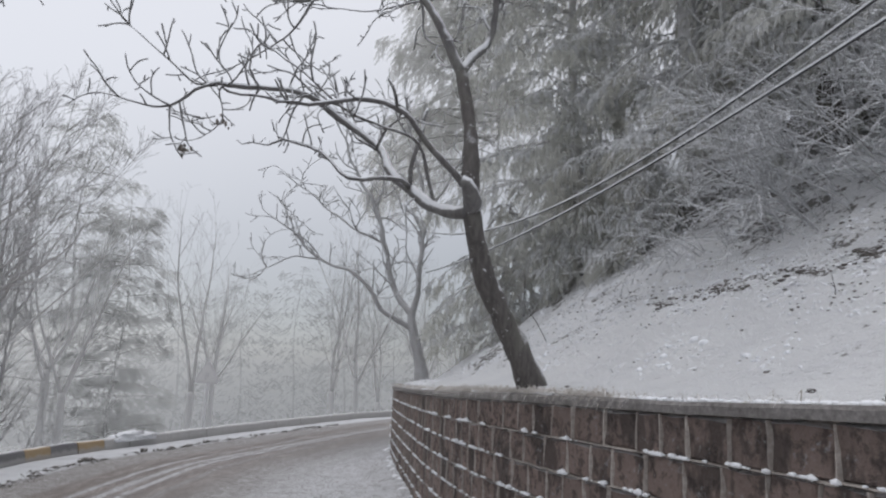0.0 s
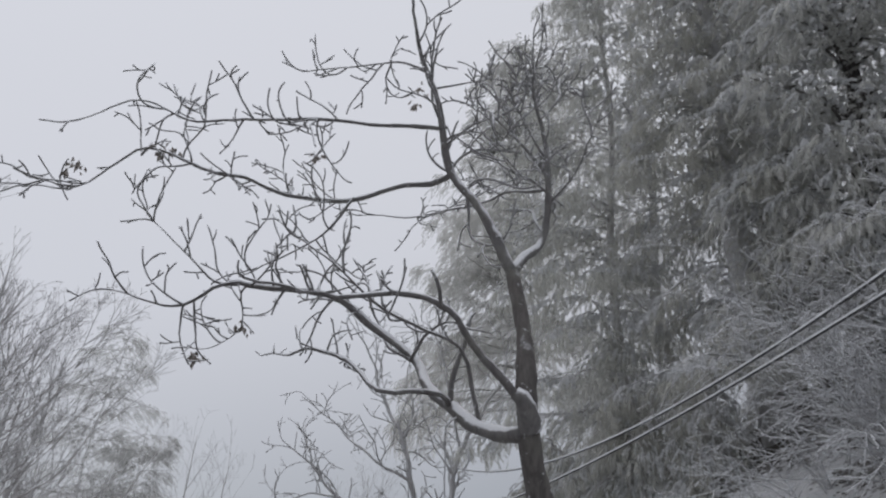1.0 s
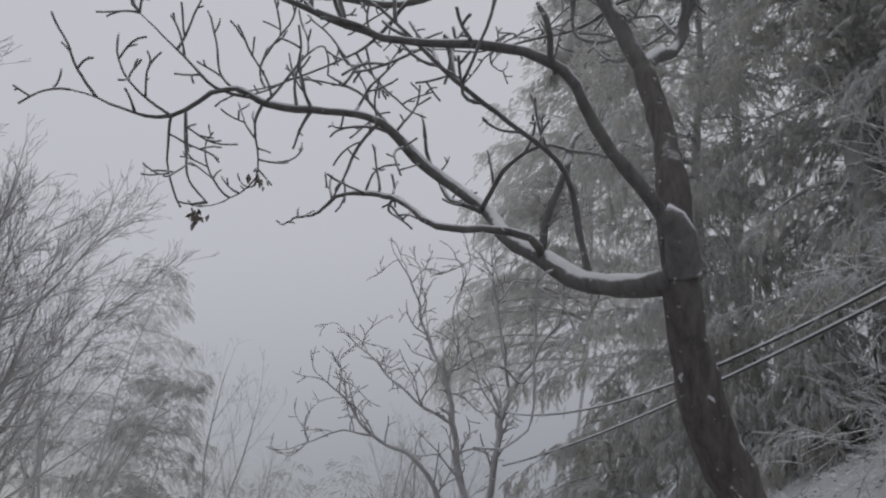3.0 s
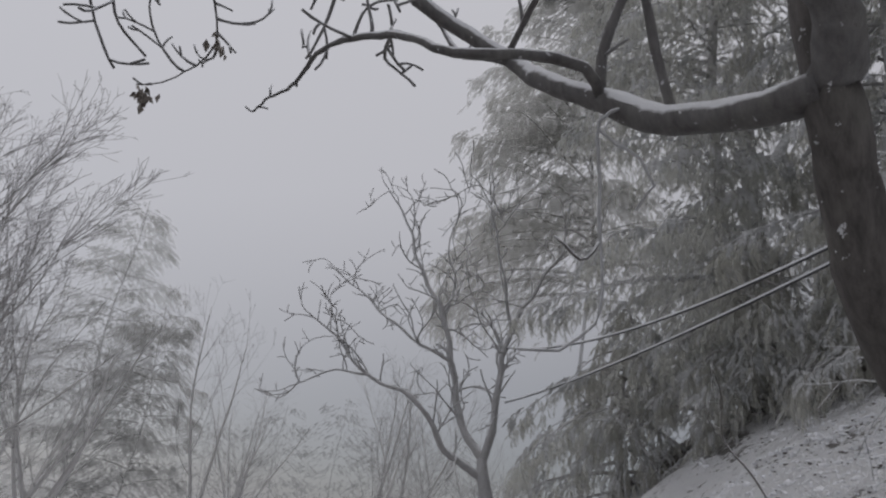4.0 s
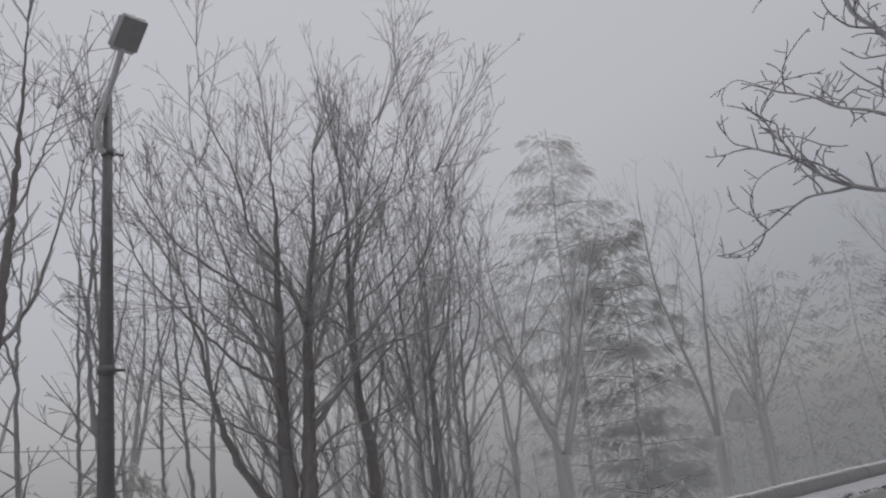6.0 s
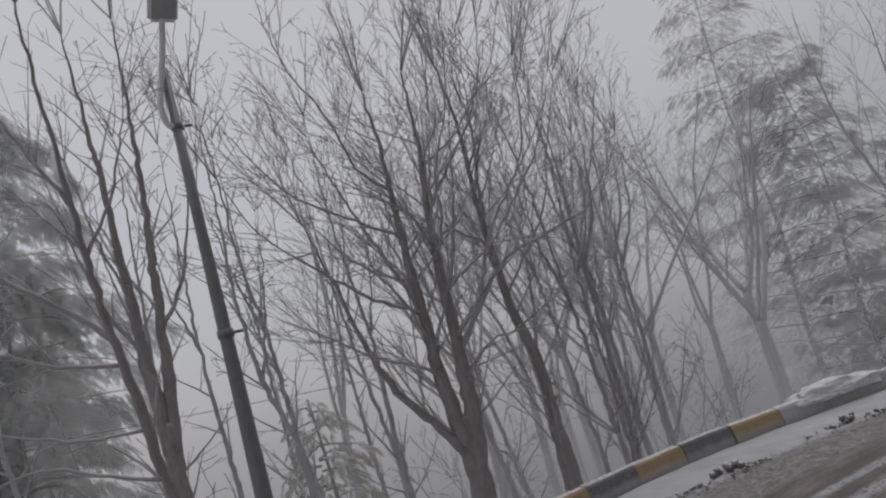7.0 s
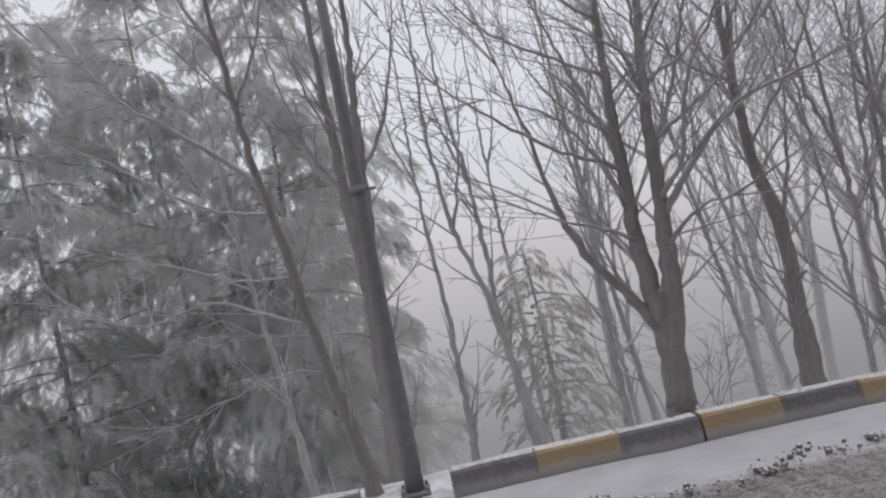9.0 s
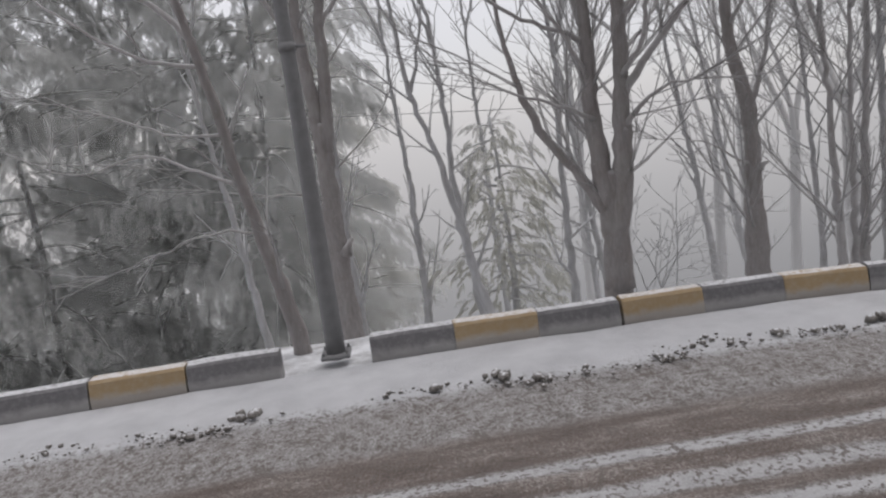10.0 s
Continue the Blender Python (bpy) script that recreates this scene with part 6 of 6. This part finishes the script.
# ---------------------------------------------------------------- snowy scrub on the bank
def scrub(at, seed, count, length, way, label, mat="twig_snow", rise=0.9, name="bush"):
    """Arching thin shoots, white with snow, that hang out over the bank."""
    rng = np.random.default_rng(seed)
    bush = thing(name, at, label, "bush", "snowy scrub on the bank")
    cfg = ((0.16, 0.07, -0.06, 0.05, 5.2, 40, 0.45, 4), (0.10, 0.12, -0.03, 0.07, 5.5, 42, 0.5, 3), (0.07, 0.14, -0.02, 0.07, 0, 40, 0.5, 3))
    for k in range(count):
        d = unit(np.array([way[0] + rng.normal(0, 0.45), way[1] + rng.normal(0, 0.45), rise * rng.uniform(0.4, 1.4)]))
        o = np.array(at) + rng.normal(0, 0.25, 3) * [1, 1, 0.2]
        t = Tubes()
        grow(t, rng, o, d, length * rng.uniform(0.6, 1.25), 0.011, 0, cfg, 0.0034)
        t.make("shoot", M[mat], bush, "", at)
    return bush


for k, (x, y, c, ln) in enumerate(((3.7, 6.6, 16, 1.9), (4.3, 5.8, 16, 2.0), (3.3, 7.8, 14, 1.2), (4.9, 5.0, 14, 2.0), (4.0, 7.4, 14, 1.7), (5.4, 6.2, 14, 2.3), (4.6, 7.0, 12, 2.4))):
    scrub(bank(x, y), 300 + k, c, ln, (-0.75, -0.15), "leafless scrub with arching twigs coated in snow")
for k, (x, y) in enumerate(((1.4, 12.2),)):
    scrub(bank(x, y), 320 + k, 9, 1.0, (-0.4, -0.3), "low snowy scrub under the cedars", "twig_snow", 1.2)
for k, (x, y) in enumerate(((-8.6, 10.6), (-7.4, 13.6))):
    b = scrub(stand(x, y), 340 + k, 9, 1.5, (0.0, 0.0), "thin bare saplings beyond the kerb", "bark_far", 2.2)


# ---------------------------------------------------------------- street lamp
def lamp_paint(name, a, b):
    m = Nodes(name, 0.5, 0.0)
    v = m.pos()
    m.color(m.mix(m.ramp(m.noise(v, 12.0, 5, 0.7), (0.4, 0.0), (0.7, 0.6)), a, b))
    m.bump(m.noise(v, 70.0, 3), 0.2, 0.003)
    return m.mat


M["lamp"] = lamp_paint("grey_lamp_paint", (0.19, 0.19, 0.193), (0.26, 0.26, 0.262))
# housing and arm tone lifted to make up for haze and a shaded underside
M["lamp_head"] = lamp_paint("hazed_lamp_housing", (0.70, 0.70, 0.705), (0.78, 0.78, 0.785))


def plain_material(name, c, rough=0.6, metal=0.0, scale=18.0):
    m = Nodes(name, rough, metal)
    d = tuple(k * 0.85 for k in c)
    m.color(m.mix(m.ramp(m.noise(m.pos(), scale, 4), (0.35, 0.0), (0.7, 1.0)), d, c))
    return m.mat


def box(bm, size, m4):
    r_ = bmesh.ops.create_cube(bm, size=1.0)
    bmesh.ops.transform(bm, matrix=m4 @ Matrix.Diagonal((*size, 1)), verts=r_["verts"])
    return r_["verts"]


def build_street_lamp(at):
    lamp = thing("street_lamp", at, "tall grey street lamp with hooked arm in the kerb's gap", "street lamp")
    rng = np.random.default_rng(1)
    t = Tubes()
    t.add([(0, 0, 0.0), (0, 0, 0.5), (0, 0, 1.5), (0, 0, 3.0), (0, 0, 4.32)], [0.070, 0.066, 0.056, 0.042, 0.031], 18)
    t.make("pole", M["lamp"], lamp)
    bm = bmesh.new()
    box(bm, (0.21, 0.21, 0.03), pose(0, 0, 0.03))
    bmesh.ops.bevel(bm, geom=bm.edges[:], offset=0.006, segments=1, affect="EDGES")
    base = part("base_plate", bm, M["lamp"], lamp, "square steel base plate with snow on it")
    for sx, sy in ((-1, -1), (-1, 1), (1, -1), (1, 1)):
        t = Tubes()
        t.add([(0.085 * sx, 0.085 * sy, 0.035), (0.085 * sx, 0.085 * sy, 0.07)], [0.012, 0.010], 6)
        t.make("bolt", M["lamp"], base, smooth=False)
    for z, r in ((2.19, 0.060), (3.84, 0.045)):
        t = Tubes()
        t.add([(0, 0, z - 0.03), (0, 0, z + 0.03)], [r, r], 16)
        band = t.make("band", M["lamp"], lamp, "steel clamp band")
        t = Tubes()
        t.add([(0.0, r, z), (0.0, r + 0.07, z)], [0.012, 0.012], 6)
        t.make("lug", M["lamp"], band)
    # hooked arm: off the pole, round and up over the road
    t = Tubes()
    arm = smooth_path([(0.0, 0.05, 3.84), (0.02, -0.06, 3.84), (0.03, -0.09, 3.98), (0.04, -0.05, 4.18), (0.09, 0.0, 4.42), (0.16, 0.02, 4.58), (0.20, 0.03, 4.67)], 0.04)
    t.add(arm, [0.024] * len(arm), 10)
    t.make("arm", M["lamp_head"], lamp)
    bm = bmesh.new()
    tilt = pose(0.26, 0.04, 4.74, 0, -38, 0)
    vs = box(bm, (0.30, 0.22, 0.075), tilt)
    bmesh.ops.bevel(bm, geom=bm.edges[:], offset=0.025, segments=3, affect="EDGES")
    head = part("lamp_head", bm, M["lamp_head"], lamp, "flat rounded lamp housing, unlit", True)
    bm = bmesh.new()
    box(bm, (0.26, 0.18, 0.012), tilt @ pose(0.02, 0, -0.045))
    part("diffuser", bm, plain_material("lamp_glass", (0.4, 0.4, 0.4), 0.25), head, "dull glass cover")


build_street_lamp((-6.04, 7.40, 0.02))


# ---------------------------------------------------------------- triangular warning sign in the mist
def build_sign(at):
    sign = thing("road_sign", at, "triangular warning sign on a thin post, paled to imitate haze", "road sign")
    # post, border, face and pictogram colours are paled in place of mist
    t = Tubes()
    t.add([(0, 0, -0.3), (0, 0, 2.6)], [0.035, 0.035], 10)
    t.make("post", plain_material("sign_post", (0.66, 0.66, 0.67), 0.5), sign)
    def plate_shape(r_, thick, y):
        bm = bmesh.new()
        ring = []
        for a in (90, 210, 330):
            for da in (-8, 8):
                ring.append((r_ * math.cos(radians(a + da)), r_ * math.sin(radians(a + da))))
        f = [bm.verts.new((x, y, 2.2 + z)) for x, z in ring]
        g = [bm.verts.new((x, y + thick, 2.2 + z)) for x, z in ring]
        bm.faces.new(f)
        bm.faces.new(g[::-1])
        for i in range(len(f)):
            k = (i + 1) % len(f)
            bm.faces.new((f[i], g[i], g[k], f[k]))
        return bm
    plate = part("plate", plate_shape(0.36, 0.02, -0.06), plain_material("sign_border", (0.66, 0.65, 0.65), 0.5), sign, "triangular plate, its dark border paled for haze")
    part("face", plate_shape(0.27, 0.006, -0.069), plain_material("sign_face", (0.74, 0.73, 0.72), 0.5), plate, "pale sign face")
    bm = bmesh.new()
    for x, z, w, h in ((-0.03, 2.15, 0.04, 0.14), (0.03, 2.2, 0.04, 0.09), (0.0, 2.25, 0.09, 0.035)):
        box(bm, (w, 0.006, h), pose(x, -0.074, z))
    part("pictogram", bm, plain_material("sign_dark_hazed", (0.60, 0.59, 0.59), 0.5), plate)


build_sign((-6.05, 19.4, -0.98))


# ---------------------------------------------------------------- overhead cables
def cable(a, b, sag, r, label):
    a, b = np.array(a), np.array(b)
    s = np.linspace(0.0, 1.9, 110)
    pts = a + (b - a) * s[:, None] - np.array([0, 0, 1]) * (4 * sag * s * (1 - s))[:, None]
    t = Tubes()
    t.add(pts, [r] * len(pts), 8)
    ob = t.make("overhead_cable", M["cable"], None)
    tagged(ob, label, "cable", "cables over the bank")
    c = Tubes()
    q = pts.copy()
    q[:, 2] += r * 0.8
    c.add(q, [r * 1.2] * len(q), 6)
    snow_ = c.make("snow_line", M["snow"], ob, "snow lying on the cable")


M["cable"] = plain_material("cable_black", (0.06, 0.06, 0.065), 0.6)
cable((-0.21, 15.2, 3.69), (2.6, 5.0, 3.83), 0.19, 0.011, "snow-covered cable strung from the corner tree")
cable((-0.28, 15.2, 4.62), (2.6, 5.0, 3.97), 0.51, 0.011, "snow-covered cable strung from the corner tree")


def build_wire(a, b, r):
    """A thin wire strung between trunks on the valley side."""
    a, b = np.array(a), np.array(b)
    s = np.linspace(0, 1, 30)
    t = Tubes()
    t.add(a + (b - a) * s[:, None] - np.array([0, 0, 0.12]) * (s * (1 - s))[:, None], [r] * 30, 6)
    tagged(t.make("wire", M["wire"], None), "thin grey wire strung between trunks beyond the kerb", "wire")


M["wire"] = plain_material("wire_grey", (0.30, 0.30, 0.31), 0.5)
build_wire((-9.72, 5.95, 1.95), (-8.78, 14.25, 1.30), 0.0045)
